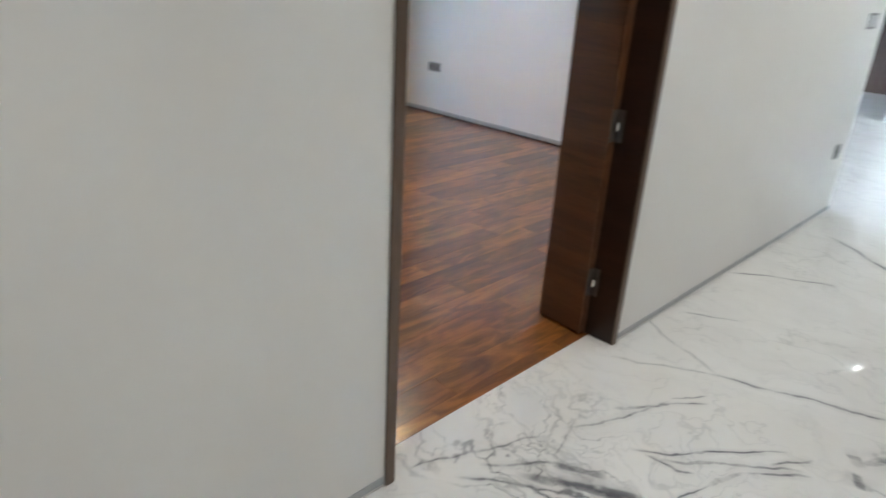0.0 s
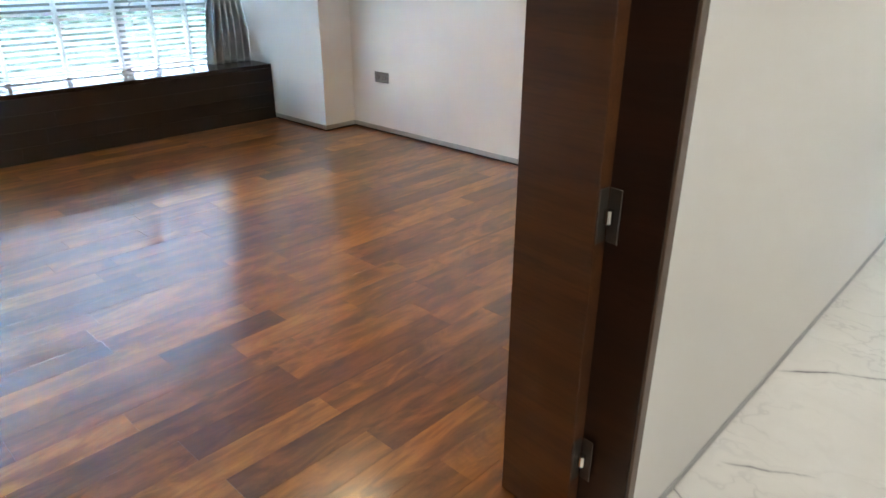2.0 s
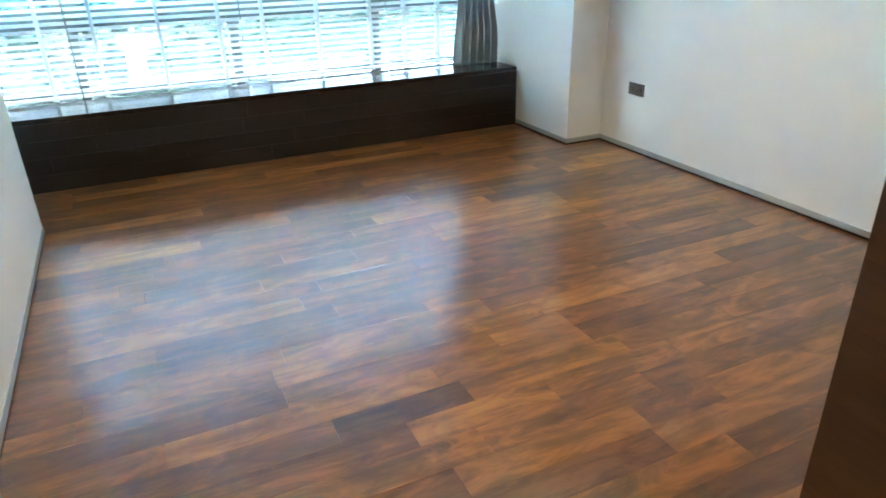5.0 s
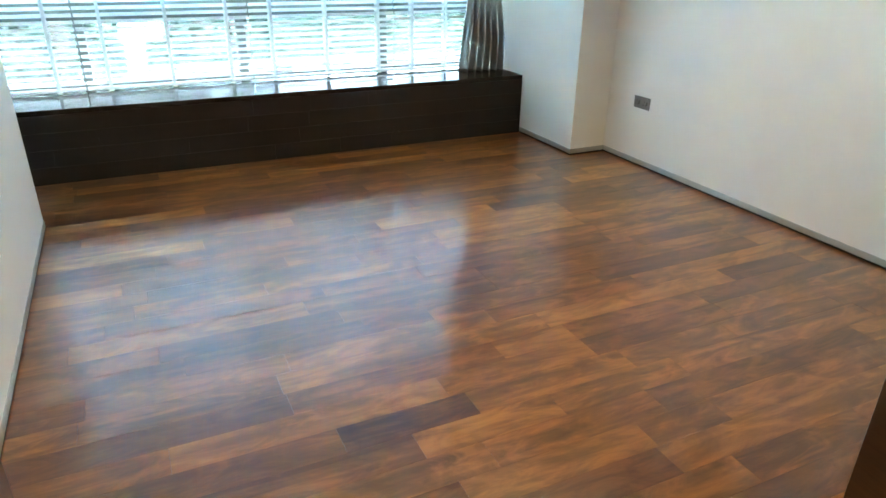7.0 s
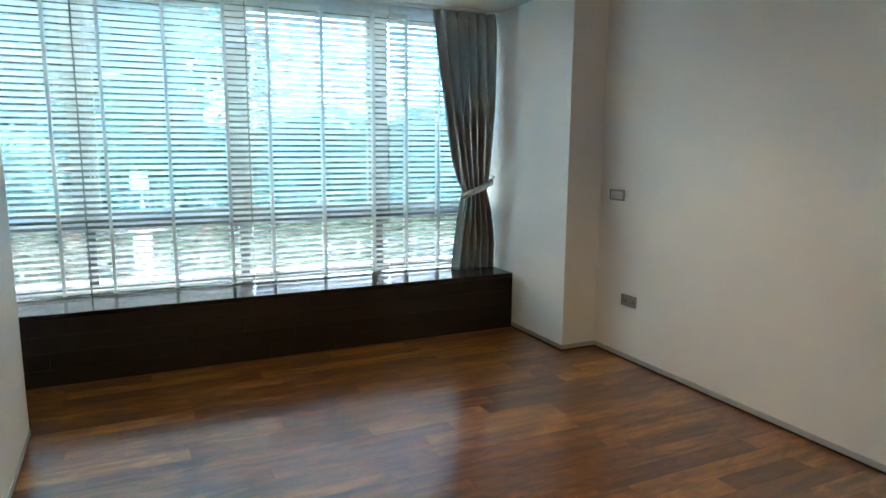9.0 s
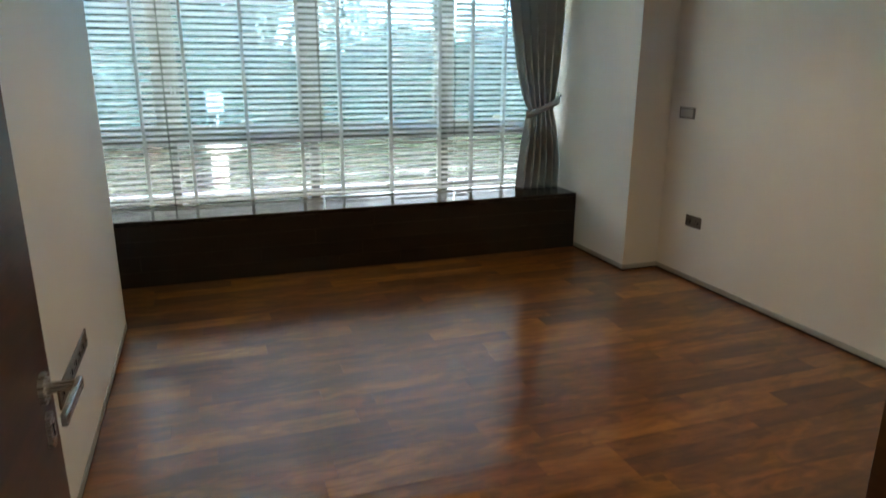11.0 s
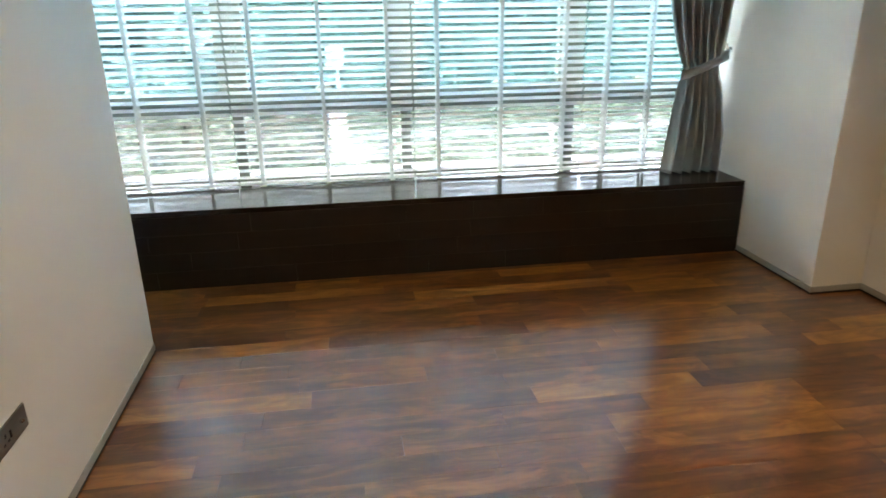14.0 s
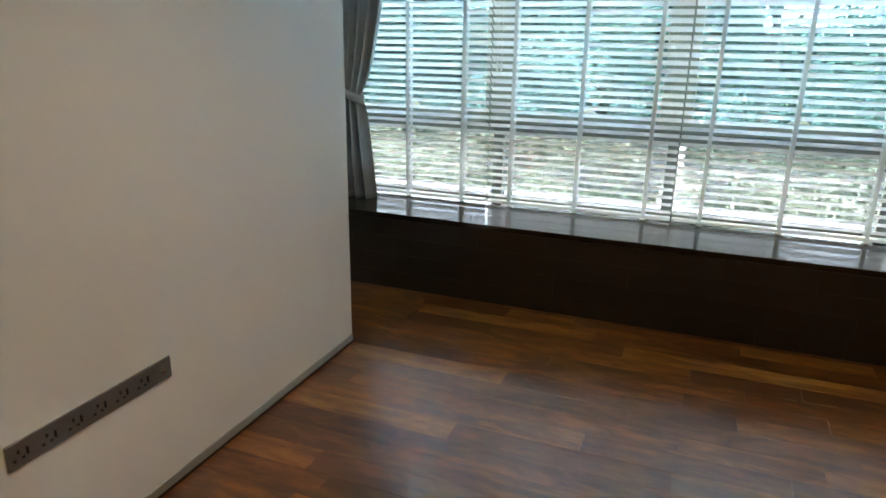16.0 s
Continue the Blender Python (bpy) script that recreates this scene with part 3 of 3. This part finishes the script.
# ---- curtains ----
def curtain(name, wall_y, side, label):
    """Gathered at the tie. side: the way from the wall into the bay."""
    c = thing(name, (-5.755, wall_y, SEAT_Z), label, "curtain", "curtains of the bay window")
    H, tie = 2.635 - SEAT_Z, 1.165 - SEAT_Z
    cols, rows_n = 150, 64
    bm = bmesh.new()
    grid = []
    rng = random.Random(4)
    phase = [rng.uniform(-0.5, 0.5) for _ in range(9)]

    def edges(z):
        if z >= tie:
            k = (z - tie) / (H - tie)
            far = 0.315 + (0.61 - 0.315) * (k ** 0.62)
            near = 0.095 - 0.07 * min(1, k * 2)
        else:
            k = 1 - z / tie
            far = 0.315 + 0.10 * k ** 0.7
            near = 0.095 - 0.08 * min(1, k * 1.6)
        return near, far

    for r in range(rows_n + 1):
        z = H * r / rows_n
        near, far = edges(z)
        pinch = math.exp(-((z - tie) / 0.10) ** 2)
        row = []
        for q in range(cols + 1):
            u = q / cols
            f = u * 6
            i = int(min(f, 5.999))
            wob = phase[i] * (1 - abs(2 * (f - i) - 1))
            amp = 0.060 * (1 - 0.55 * pinch) * (0.75 + 0.5 * abs(phase[i]))
            top = max(0.0, (z - (H - 0.10)) / 0.10)
            amp *= 1 - 0.55 * top
            x = amp * math.sin(2 * math.pi * f + 0.5 * math.sin(z * 2.1 + i)) + 0.012 * wob * math.sin(z * 3 + i)
            x += 0.006 * top * math.sin(2 * math.pi * f * 3 + 1)
            y = near + (far - near) * (u + 0.008 * math.sin(2 * math.pi * f * 2 + z * 4))
            sag = -0.03 * pinch * math.sin(math.pi * u)
            row.append(bm.verts.new((x + 0.02 * pinch * math.sin(math.pi * u), side * y, z + sag * (0 if r in (0, rows_n) else 1))))
        grid.append(row)
    for r in range(rows_n):
        for q in range(cols):
            bm.faces.new((grid[r][q], grid[r][q + 1], grid[r + 1][q + 1], grid[r + 1][q]))
    drape = part("drape", bm, CURTAIN, c, smooth=True)
    sol = drape.modifiers.new("cloth", "SOLIDIFY")
    sol.thickness = 0.0025
    # tie band, from the hook on the wall round the gathered cloth
    bm = bmesh.new()
    pts = []
    for k in range(41):
        a = 2 * math.pi * k / 40
        y = 0.188 + 0.160 * math.cos(a)
        x = 0.015 + 0.050 * math.sin(a)
        z = tie + 0.075 - 0.13 * (y - 0.03) / 0.32
        pts.append((x, side * y, z))
    for k in range(40):
        a, b = pts[k], pts[k + 1]
        w = 0.028
        v = [bm.verts.new(p) for p in ((a[0], a[1], a[2] - w), (b[0], b[1], b[2] - w), (b[0], b[1], b[2] + w), (a[0], a[1], a[2] + w))]
        bm.faces.new(v)
    bmesh.ops.remove_doubles(bm, verts=bm.verts, dist=1e-5)
    tieb = part("tieback", bm, CURTAIN, c, "grey cloth tieback", smooth=True)
    sol = tieb.modifiers.new("cloth", "SOLIDIFY")
    sol.thickness = 0.004
    bm = tube(bmesh.new(), (-0.02, side * 0.001, tie + 0.10), (-0.02, side * 0.035, tie + 0.10), 0.005, 12)
    tube(bm, (-0.02, side * 0.030, tie + 0.10), (-0.02, side * 0.030, tie + 0.14), 0.005, 12)
    tube(bm, (-0.02, side * 0.001, tie + 0.10), (-0.02, side * 0.005, tie + 0.10), 0.018, 16)
    part("hook", bm, BRIGHT, c, "chrome tieback hook", smooth=False)
    return c


curtain("curtain", BAY_N, -1, "grey cloth curtain tied back beside the column, over the seat")
curtain("curtain", BAY_S, 1, "grey cloth curtain tied back at the hidden end of the bay")
rail = boxed((-5.775, BAY_S + 0.01, 2.640), (-5.735, BAY_N - 0.01, CEILING - 0.0005), 0.002)
tagged(finish("curtain_rail", rail, RAIL), "white ceiling-mounted curtain rail", "curtain rail")

# ---- doorway ----
trim = new("door_frame_1")
tagged(trim, "dark walnut veneered door lining set flush in the wall", "door frame", kind="structure")
for a, b in ((DOOR_S + 0.001, DOOR_S + 0.032), (DOOR_N - 0.032, DOOR_N - 0.001)):
    part("jamb", boxed((ROOM_E - 0.002, a, 0.0), (HALL_W + 0.0005, b, DOOR_TOP), 0.0015), VENEER, trim)
    part("edge_strip", boxed((HALL_W + 0.001, a, 0.0), (HALL_W + 0.008, b, DOOR_TOP + 0.029), 0.001), EDGE_LIT, trim, "edge strip of the door lining, coloured paler as if lit")
part("head", boxed((ROOM_E - 0.002, DOOR_S + 0.001, DOOR_TOP), (HALL_W + 0.0005, DOOR_N - 0.001, DOOR_TOP + 0.029), 0.0015), VENEER, trim)

def hinge(parent, x, y, z, turn, edge):
    h = new("hinge")
    h.parent = parent
    h.location = (x, y, z)
    h["label"] = "dull steel butt hinge with a bright knuckle"
    bm = boxed((-0.0015, -0.030, -0.058), (0.0015, -0.002, 0.058), 0.001)
    box(bm, (0.003, -0.0015, -0.058), (0.031, 0.0015, 0.058), 0.001)
    part("leaf_plate", bm, HINGE_METAL, h)
    bm = tube(bmesh.new(), (0.010, -0.009, -0.014), (0.010, -0.009, 0.014), 0.0095, 16)
    part("knuckle", bm, BRIGHT, h, "bright steel knuckle", smooth=False)
    return h


def leaf(name, pin, turn, width, way, label):
    """Hinged at pin; the leaf runs along its own -x and is 45 mm thick towards way."""
    d = new(name)
    d.matrix_world = pose(pin[0], pin[1], 0, 0, 0, turn)
    tagged(d, label, "door")
    lo, hi = sorted((0, way * 0.045))
    part("door_panel", boxed((-width, lo, 0.008), (0.0, hi, DOOR_TOP - 0.004), 0.0015), DOOR_VENEER, d)
    return d


main_leaf = leaf("door_1", (ROOM_E - 0.004, DOOR_S + 0.034), -0.6, 0.900, 1, "dark walnut veneered door standing wide open beside the wall, with a steel lever")
narrow = leaf("door_2", (ROOM_E - 0.004, DOOR_N - 0.070), -5.5, 0.216, 1, "narrow dark walnut side leaf standing open at the doorway")
for z in (0.239, 0.854):
    hinge(narrow, 0.004, 0.030, z, 0, 1)

# lever handle set on the room face
handle_at = (-0.840, 0.045)
hx, hy = handle_at
lever = new("lever_handle")
lever.parent = main_leaf
lever.location = (hx, hy, 1.02)
lever["label"] = "brushed steel lever handle with a round rose"
bm = tube(bmesh.new(), (0, 0, 0), (0, 0.008, 0), 0.027, 32)
part("rose", bm, STEEL, lever, "round steel rose")
bm = tube(bmesh.new(), (0, 0.008, 0), (0, 0.060, 0), 0.0095, 24)
part("neck", bm, STEEL, lever)
part("lever", boxed((-0.012, 0.050, -0.010), (0.125, 0.059, 0.010), 0.0012), STEEL, lever, "flat rectangular steel lever")
key = new("keyhole_plate")
key.parent = main_leaf
key.location = (hx, hy, 0.945)
key["label"] = "oval steel keyhole plate"
bm = bmesh.new()
outline = []
for k in range(36):
    a = 2 * math.pi * k / 36
    outline.append((0.016 * math.cos(a), (0.016 if math.sin(a) >= 0 else -0.016) + 0.016 * math.sin(a)))
front = [bm.verts.new((x, 0.007, z)) for x, z in outline]
back = [bm.verts.new((x, 0.0, z)) for x, z in outline]
bm.faces.new(front)
bm.faces.new(back[::-1])
for k in range(36):
    j = (k + 1) % 36
    bm.faces.new((front[k], back[k], back[j], front[j]))
bmesh.ops.recalc_face_normals(bm, faces=bm.faces)
part("plate", bm, STEEL, key)
bm = tube(bmesh.new(), (0, 0.0065, 0.006), (0, 0.0085, 0.006), 0.0045, 14)
box(bm, (-0.0018, 0.0065, -0.012), (0.0018, 0.0085, 0.006))
part("keyhole", bm, SLOT, key)


# ---- sockets and switches ----
def electric(name, place, turn, width, height, outlets, label, category, group="", rocker=False, coax=False):
    """A metal plate on a wall; its face looks along its own -y."""
    p = thing(name, place, label, category, group, turn)
    part("plate", boxed((-width / 2, -0.007, -height / 2), (width / 2, -0.0005, height / 2), 0.0015), PLATE, p)
    room = width - (0.075 if coax else 0.0)
    pitch = room / max(1, outlets)
    for k in range(outlets):
        c = -width / 2 + pitch * (k + 0.5) - 0.010
        pins = bmesh.new()
        box(pins, (c - 0.003, -0.0078, 0.003), (c + 0.004, -0.0071, 0.014))
        for s in (-1, 1):
            box(pins, (c + s * 0.0125 - 0.0045, -0.0078, -0.016), (c + s * 0.0125 + 0.0045, -0.0071, -0.009))
        part("pin_holes", pins, SLOT, p)
        part("rocker", boxed((c + 0.0215, -0.0105, -0.010), (c + 0.0285, -0.0071, 0.012), 0.001), SLOT, p)
    if coax:
        c = width / 2 - 0.038
        bm = tube(bmesh.new(), (c, -0.0071, 0), (c, -0.012, 0), 0.0065, 16)
        tube(bm, (c, -0.012, 0), (c, -0.016, 0), 0.004, 12)
        part("aerial_outlet", bm, BRIGHT, p)
    if rocker:
        part("rocker", boxed((-width * 0.40, -0.0098, -height * 0.36), (width * 0.40, -0.0071, height * 0.36), 0.001), SWITCH_GREY, p)
    return p


electric("wall_socket", (-4.320, ROOM_N, 0.446), 0, 0.160, 0.082, 2, "grey metal double wall socket above the skirting", "wall socket", "sockets")
electric("wall_switch", (-4.500, ROOM_N, 1.202), 0, 0.160, 0.078, 0, "grey metal switch plate with one pale rocker on the bedroom wall", "light switch", "switches", rocker=True)
electric("wall_socket", (-3.146, ROOM_S, 0.443), 180, 0.568, 0.074, 6, "long grey metal strip of six sockets beside an aerial outlet", "socket strip", coax=True)
electric("wall_socket", (HALL_W, 5.327, 0.426), 90, 0.095, 0.088, 1, "grey metal single wall socket on the corridor wall", "wall socket", "sockets")
electric("wall_switch", (HALL_W, 5.274, 1.186), 90, 0.165, 0.085, 0, "grey metal switch plate on the corridor wall", "light switch", "switches", rocker=True)
electric("wall_socket", (0.262, LIVING_N, 0.430), 0, 0.165, 0.088, 2, "grey metal double wall socket on the bright far wall", "wall socket", "sockets")

# ---- lobby cabinet ----
cab = thing("tall_cabinet", (-2.55, 11.9, 0), "tall dark wooden cabinet beyond the living room", "cabinet")
part("body", boxed((0, 0.02, 0), (1.6, 0.39, 2.3), 0.002), VENEER, cab)
for k in range(3):
    dr = part("cabinet_door", boxed((0.002 + k * 0.533, 0, 0.06), (0.531 + k * 0.533, 0.0195, 2.298), 0.0015), VENEER, cab)
    part("handle", boxed((0.49 + k * 0.533, -0.022, 0.95), (0.502 + k * 0.533, -0.010, 1.25), 0.002), STEEL, dr)


# ---- ceiling lights ----
def downlight(x, y, power, color=(1.0, 0.94, 0.87)):
    d = thing("ceiling_light", (x, y, CEILING), "small round recessed ceiling light, switched on; those in the bedroom are added, unseen", "ceiling light", "recessed ceiling lights")
    bm = tube(bmesh.new(), (0, 0, -0.006), (0, 0, -0.0005), 0.045, 28)
    part("trim_ring", bm, RAIL, d)
    bm = tube(bmesh.new(), (0, 0, -0.0085), (0, 0, -0.0062), 0.015, 24)
    part("lens", bm, glow("lamp_lens", color, 0.6), d)
    lamp = new("lamp", bpy.data.lights.new("lamp", "SPOT"))
    lamp.data.energy, lamp.data.color, lamp.data.spot_size, lamp.data.spot_blend, lamp.data.shadow_soft_size = power, color, radians(115), 0.8, 0.012
    lamp.matrix_world = pose(x, y, CEILING - 0.02)


for x, y, p in ((-0.16, 0.3, 0.16), (-0.16, 2.6, 0.15), (-0.16, 4.6, 0.15), (-0.73, 8.87, 0.12)):
    downlight(x, y, p)
# bedroom: unseen lights added to warm and brighten its walls and floor
for x, p in ((-1.7, 0.05), (-3.25, 0.24)):
    for y in (2.7, 4.0):
        downlight(x, y, p, (1.0, 0.77, 0.50))

# ---- outside ----
GROUND = -2.9
structure("ground", boxed((-900, -900, GROUND - 0.5), (-6.3, 900, GROUND)), LAWN, "grass ground outside", "ground")
structure("pavement", boxed((-16.0, -40, GROUND + 0.001), (-8.2, 60, GROUND + 0.06)), PAVING, "pale paving outside the window", "pavement")
structure("road", boxed((-29.0, -60, GROUND + 0.001), (-22.5, 80, GROUND + 0.03)), ASPHALT, "grey asphalt lane", "road")


def leaves(bm_verts, faces, center, radius, count, rng, size=0.14, squash=0.8, shell=0.55):
    for _ in range(count):
        d = Vector((rng.gauss(0, 1), rng.gauss(0, 1), rng.gauss(0, 1))).normalized()
        r = radius * (shell + (1 - shell) * rng.random() ** 0.6)
        bump = 1 + 0.28 * noise.noise(d * 2.2 + Vector(center) * 0.7)
        c = Vector(center) + Vector((d.x, d.y, d.z * squash)) * r * bump
        a = Vector((rng.gauss(0, 1), rng.gauss(0, 1), rng.gauss(0, 1))).normalized()
        b = a.cross(d + Vector((0.01, 0.3, 0.2))).normalized()
        s = size * rng.uniform(0.6, 1.4)
        k = len(bm_verts)
        bm_verts += [tuple(c - a * s), tuple(c + b * s * 0.45), tuple(c + a * s), tuple(c - b * s * 0.45)]
        faces.append((k, k + 1, k + 2, k + 3))


def leaf_mesh(name, blobs, per, rng, mat, size, parent):
    verts, faces = [], []
    for c, r in blobs:
        leaves(verts, faces, c, r, int(per * r * r), rng, size)
    me = bpy.data.meshes.new(name)
    me.from_pydata(verts, [], faces)
    me.materials.append(mat)
    ob = new(name, me)
    if parent is not None:
        ob.parent = parent
    return ob


def tree(x, y, height, spread, seed, mat, label, trunk_h=0.3):
    rng = random.Random(seed)
    t = thing("tree", (x, y, GROUND), label, "tree", "trees outside the window")
    bm = bmesh.new()
    top = Vector((rng.uniform(-0.3, 0.3), rng.uniform(-0.3, 0.3), height * 0.62))
    tube(bm, (0, 0, -0.1), top * 0.5, height * 0.022, 12, height * 0.016)
    tube(bm, top * 0.5, top, height * 0.016, 10, height * 0.006)
    blobs = []
    for k in range(16):
        a = rng.uniform(0, 2 * math.pi)
        z = height * rng.uniform(trunk_h + 0.05, 0.92)
        reach = spread * math.sqrt(max(0.1, 1 - ((z / height - 0.58) / 0.42) ** 2)) * rng.uniform(0.35, 0.85)
        tip = Vector((math.cos(a) * reach, math.sin(a) * reach, z))
        root = top * min(0.95, z / height * 0.8)
        tube(bm, root, tip, height * 0.007, 6, height * 0.002)
        blobs.append((tuple(tip), spread * rng.uniform(0.30, 0.48)))
    part("trunk", bm, BARK, t)
    leaf_mesh("crown", blobs, 420, rng, mat, 0.11, t)
    return t


tree(-27.0, -6.5, 9.5, 4.2, 1, LEAF, "broad green tree behind the paved yard")
tree(-24.5, 0.4, 11.0, 4.4, 2, LEAF_DARK, "tall dark green tree behind the white post")
tree(-30.0, 5.0, 11.5, 4.6, 3, LEAF, "broad green tree across the lane")
tree(-40.0, 14.5, 6.5, 4.5, 4, LEAF_DARK, "low dark tree in the distance")
tree(-45.0, 24.0, 6.2, 5.0, 5, LEAF, "low green tree in the distance")
tree(-42.0, 33.0, 6.4, 5.0, 6, LEAF_DARK, "low dark tree in the distance")
tree(-19.0, -9.5, 7.5, 3.2, 7, LEAF_YELLOW, "yellow-green tree beside the hedge")
tree(-18.5, -1.0, 4.9, 1.9, 10, LEAF_YELLOW, "small yellow-green tree behind the shrubs")
tree(-36.0, -2.0, 10.0, 5.0, 8, LEAF_DARK, "tall dark tree across the lane")
tree(-34.0, -14.0, 10.5, 5.0, 9, LEAF, "tall green tree across the lane")
for x, y, sx, sy, h, mat, seed, label in (
    (-17.2, -3.2, 0.9, 3.2, 1.9, LEAF_YELLOW, 11, "yellow-green shrubs beside the paving"),
    (-19.0, 5.5, 1.2, 3.0, 1.6, LEAF_YELLOW, 12, "low green hedge by the lane"),
    (-18.8, 12.0, 1.2, 3.4, 1.5, LEAF, 13, "low green hedge by the lane"),
    (-15.8, 0.8, 0.7, 1.4, 1.2, LEAF, 14, "round green shrubs beside the paving"),
    (-20.0, -8.5, 1.5, 3.5, 2.4, LEAF_YELLOW, 15, "tall yellow-green shrubs in the corner of the yard"),
):
    rng = random.Random(seed)
    blobs = [((rng.uniform(-sx, sx), rng.uniform(-sy, sy), rng.uniform(0.25, h - 0.5)), rng.uniform(0.45, 0.75)) for _ in range(int(14 * sy / 2))]
    hd = leaf_mesh("hedge", blobs, 900, rng, mat, 0.06, None)
    hd.location = (x, y, GROUND)
    tagged(hd, label, "hedge", "hedges outside the window", "stuff")

rng = random.Random(31)
for row, (x, y0, y1, h, size, mat, label) in enumerate((
    (-31.0, -22.0, 34.0, 4.6, 0.16, LEAF_DARK, "tall dark shrubbery across the lane"),
    (-17.6, -2.0, 2.0, 1.3, 0.07, LEAF, "green shrubs along the yard"),
    (-21.9, 3.5, 12.0, 1.7, 0.08, LEAF, "green shrubs behind the white railing"),
    (-21.5, -7.5, 1.5, 1.9, 0.08, LEAF_YELLOW, "yellow-green shrubs along the yard"),
    (-12.5, -4.5, 0.5, 0.8, 0.05, LEAF_YELLOW, "low yellow-green planting near the building"),
    (-12.5, 3.6, 9.0, 0.7, 0.05, LEAF, "low green planting near the building"),
)):
    blobs, y = [], y0
    while y < y1:
        r = h * rng.uniform(0.34, 0.46)
        for z in (0.35, 0.62):
            blobs.append(((rng.uniform(-0.4, 0.4) * h * 0.5, y, h * z * rng.uniform(0.85, 1.15)), r))
        y += r * rng.uniform(0.8, 1.2)
    hd = leaf_mesh("hedge", blobs, 2.0 / (size * size), rng, mat, size, None)
    hd.location = (x, 0, GROUND)
    tagged(hd, label, "hedge", "hedges outside the window", "stuff")

# far woods and a white post with a ledge
verts, faces = [], []
rng = random.Random(21)
for k in range(120):
    a = radians(-75 + 150 * k / 119)
    r = rng.uniform(75, 95)
    leaves(verts, faces, (-6 - math.cos(a) * r, 2 + math.sin(a) * r, GROUND + rng.uniform(1.5, 4.4)), rng.uniform(3.2, 4.6), 420, rng, 0.5)
me = bpy.data.meshes.new("woods")
me.from_pydata(verts, [], faces)
me.materials.append(LEAF_DARK)
tagged(new("woods", me), "distant dark green woods along the horizon", "woods", kind="stuff")

post = thing("gate_post", (-20.5, 2.42, GROUND), "white rendered post with stepped ledges in the yard", "post")
part("shaft", boxed((-0.22, -0.22, 0), (0.22, 0.22, 2.2), 0.01), EXTERIOR, post)
part("pole", tube(bmesh.new(), (0, 0.05, 2.3), (0, 0.05, 3.4), 0.04, 10), EXTERIOR, post)
part("lamp_box", boxed((-0.22, -0.22, 3.1), (0.22, 0.22, 3.6), 0.02), EXTERIOR, post, "white box lamp on a thin pole")
part("ledge", boxed((-0.30, -0.32, 2.0), (0.30, 0.62, 2.35), 0.01), EXTERIOR, post)
part("plinth", boxed((-0.30, -0.32, 0), (0.30, 0.66, 0.75), 0.01), EXTERIOR, post)
fence = thing("fence", (-21.6, 3.0, GROUND), "white painted low railing along the lane", "fence")
for z in (0.35, 0.95):
    part("rail", boxed((-0.03, 0, z), (0.03, 12.0, z + 0.07), 0.005), EXTERIOR, fence)
for k in range(13):
    part("post", boxed((-0.04, k * 0.99, 0), (0.04, k * 0.99 + 0.08, 1.1), 0.005), EXTERIOR, fence)


# ---- floorboards ----
ROW_W, ROW_X0 = 0.1247, -4.391
# boards told apart by eye: (x inside the board, ends, tone)
MARKED = [
    (-4.33, 3.68, 4.56, 2),
    (-2.46, 2.95, 3.587, 0),
    (-1.96, 2.80, 3.45, 0),
    (-2.58, 3.587, 4.30, 0),
    (-5.33, 2.57, 3.42, 2),
]
floor = new("floor_bedroom")
tagged(floor, "glossy brown walnut plank floor", "floor", kind="structure")
rng = random.Random(77)
k0 = math.floor((-6.1 - ROW_X0) / ROW_W)
k = math.floor((SEAT_X - 0.03 - ROW_X0) / ROW_W)
while True:
    x0, x1 = ROW_X0 + k * ROW_W, ROW_X0 + (k + 1) * ROW_W
    k += 1
    if x0 >= SILL_X - 0.002:
        break
    x1 = min(x1, SILL_X)
    lo, hi = (BAY_S if x0 < S_END - 0.02 else ROOM_S - 0.01), (BAY_N if x1 < COL_X else ROOM_N) + 0.01
    if x0 > ROOM_E - 0.15:
        lo = DOOR_S - 0.2
    cuts, marks = [lo], {}
    for mx, a, b, tone in MARKED:
        if x0 < mx < x1:
            marks[(a, b)] = tone
    y = lo + rng.uniform(0.15, 0.9)
    fixed = sorted(marks)
    while y < hi - 0.15:
        cuts.append(y)
        y += rng.uniform(0.45, 1.15)
    cuts = [c for c in cuts if all(not (a - 0.25 < c < b + 0.25) or c == lo for a, b in fixed)] + [e for ab in fixed for e in ab] + [hi]
    cuts = sorted(set(cuts))
    for a, b in zip(cuts, cuts[1:]):
        tone = marks.get((a, b), rng.choices((0, 1, 2), (0.66, 0.15, 0.19))[0])
        cy = (a + b) / 2
        h = (b - a) / 2 - 0.0003
        bm = bmesh.new()
        w = (x1 - x0) / 2 - 0.0003
        e = 0.0002
        top = [bm.verts.new(p) for p in ((-w + e, -h + e, 0), (w - e, -h + e, 0), (w - e, h - e, 0), (-w + e, h - e, 0))]
        mid = [bm.verts.new(p) for p in ((-w, -h, -e), (w, -h, -e), (w, h, -e), (-w, h, -e))]
        low = [bm.verts.new(p) for p in ((-w, -h, -0.0135), (w, -h, -0.0135), (w, h, -0.0135), (-w, h, -0.0135))]
        bm.faces.new(top)
        for p, q in ((top, mid), (mid, low)):
            for i in range(4):
                j = (i + 1) % 4
                bm.faces.new((q[i], q[j], p[j], p[i]))
        ob = part("plank", bm, BOARDS[tone], floor)
        ob.location = ((x0 + x1) / 2, cy, rng.uniform(-0.0002, 0.0002))
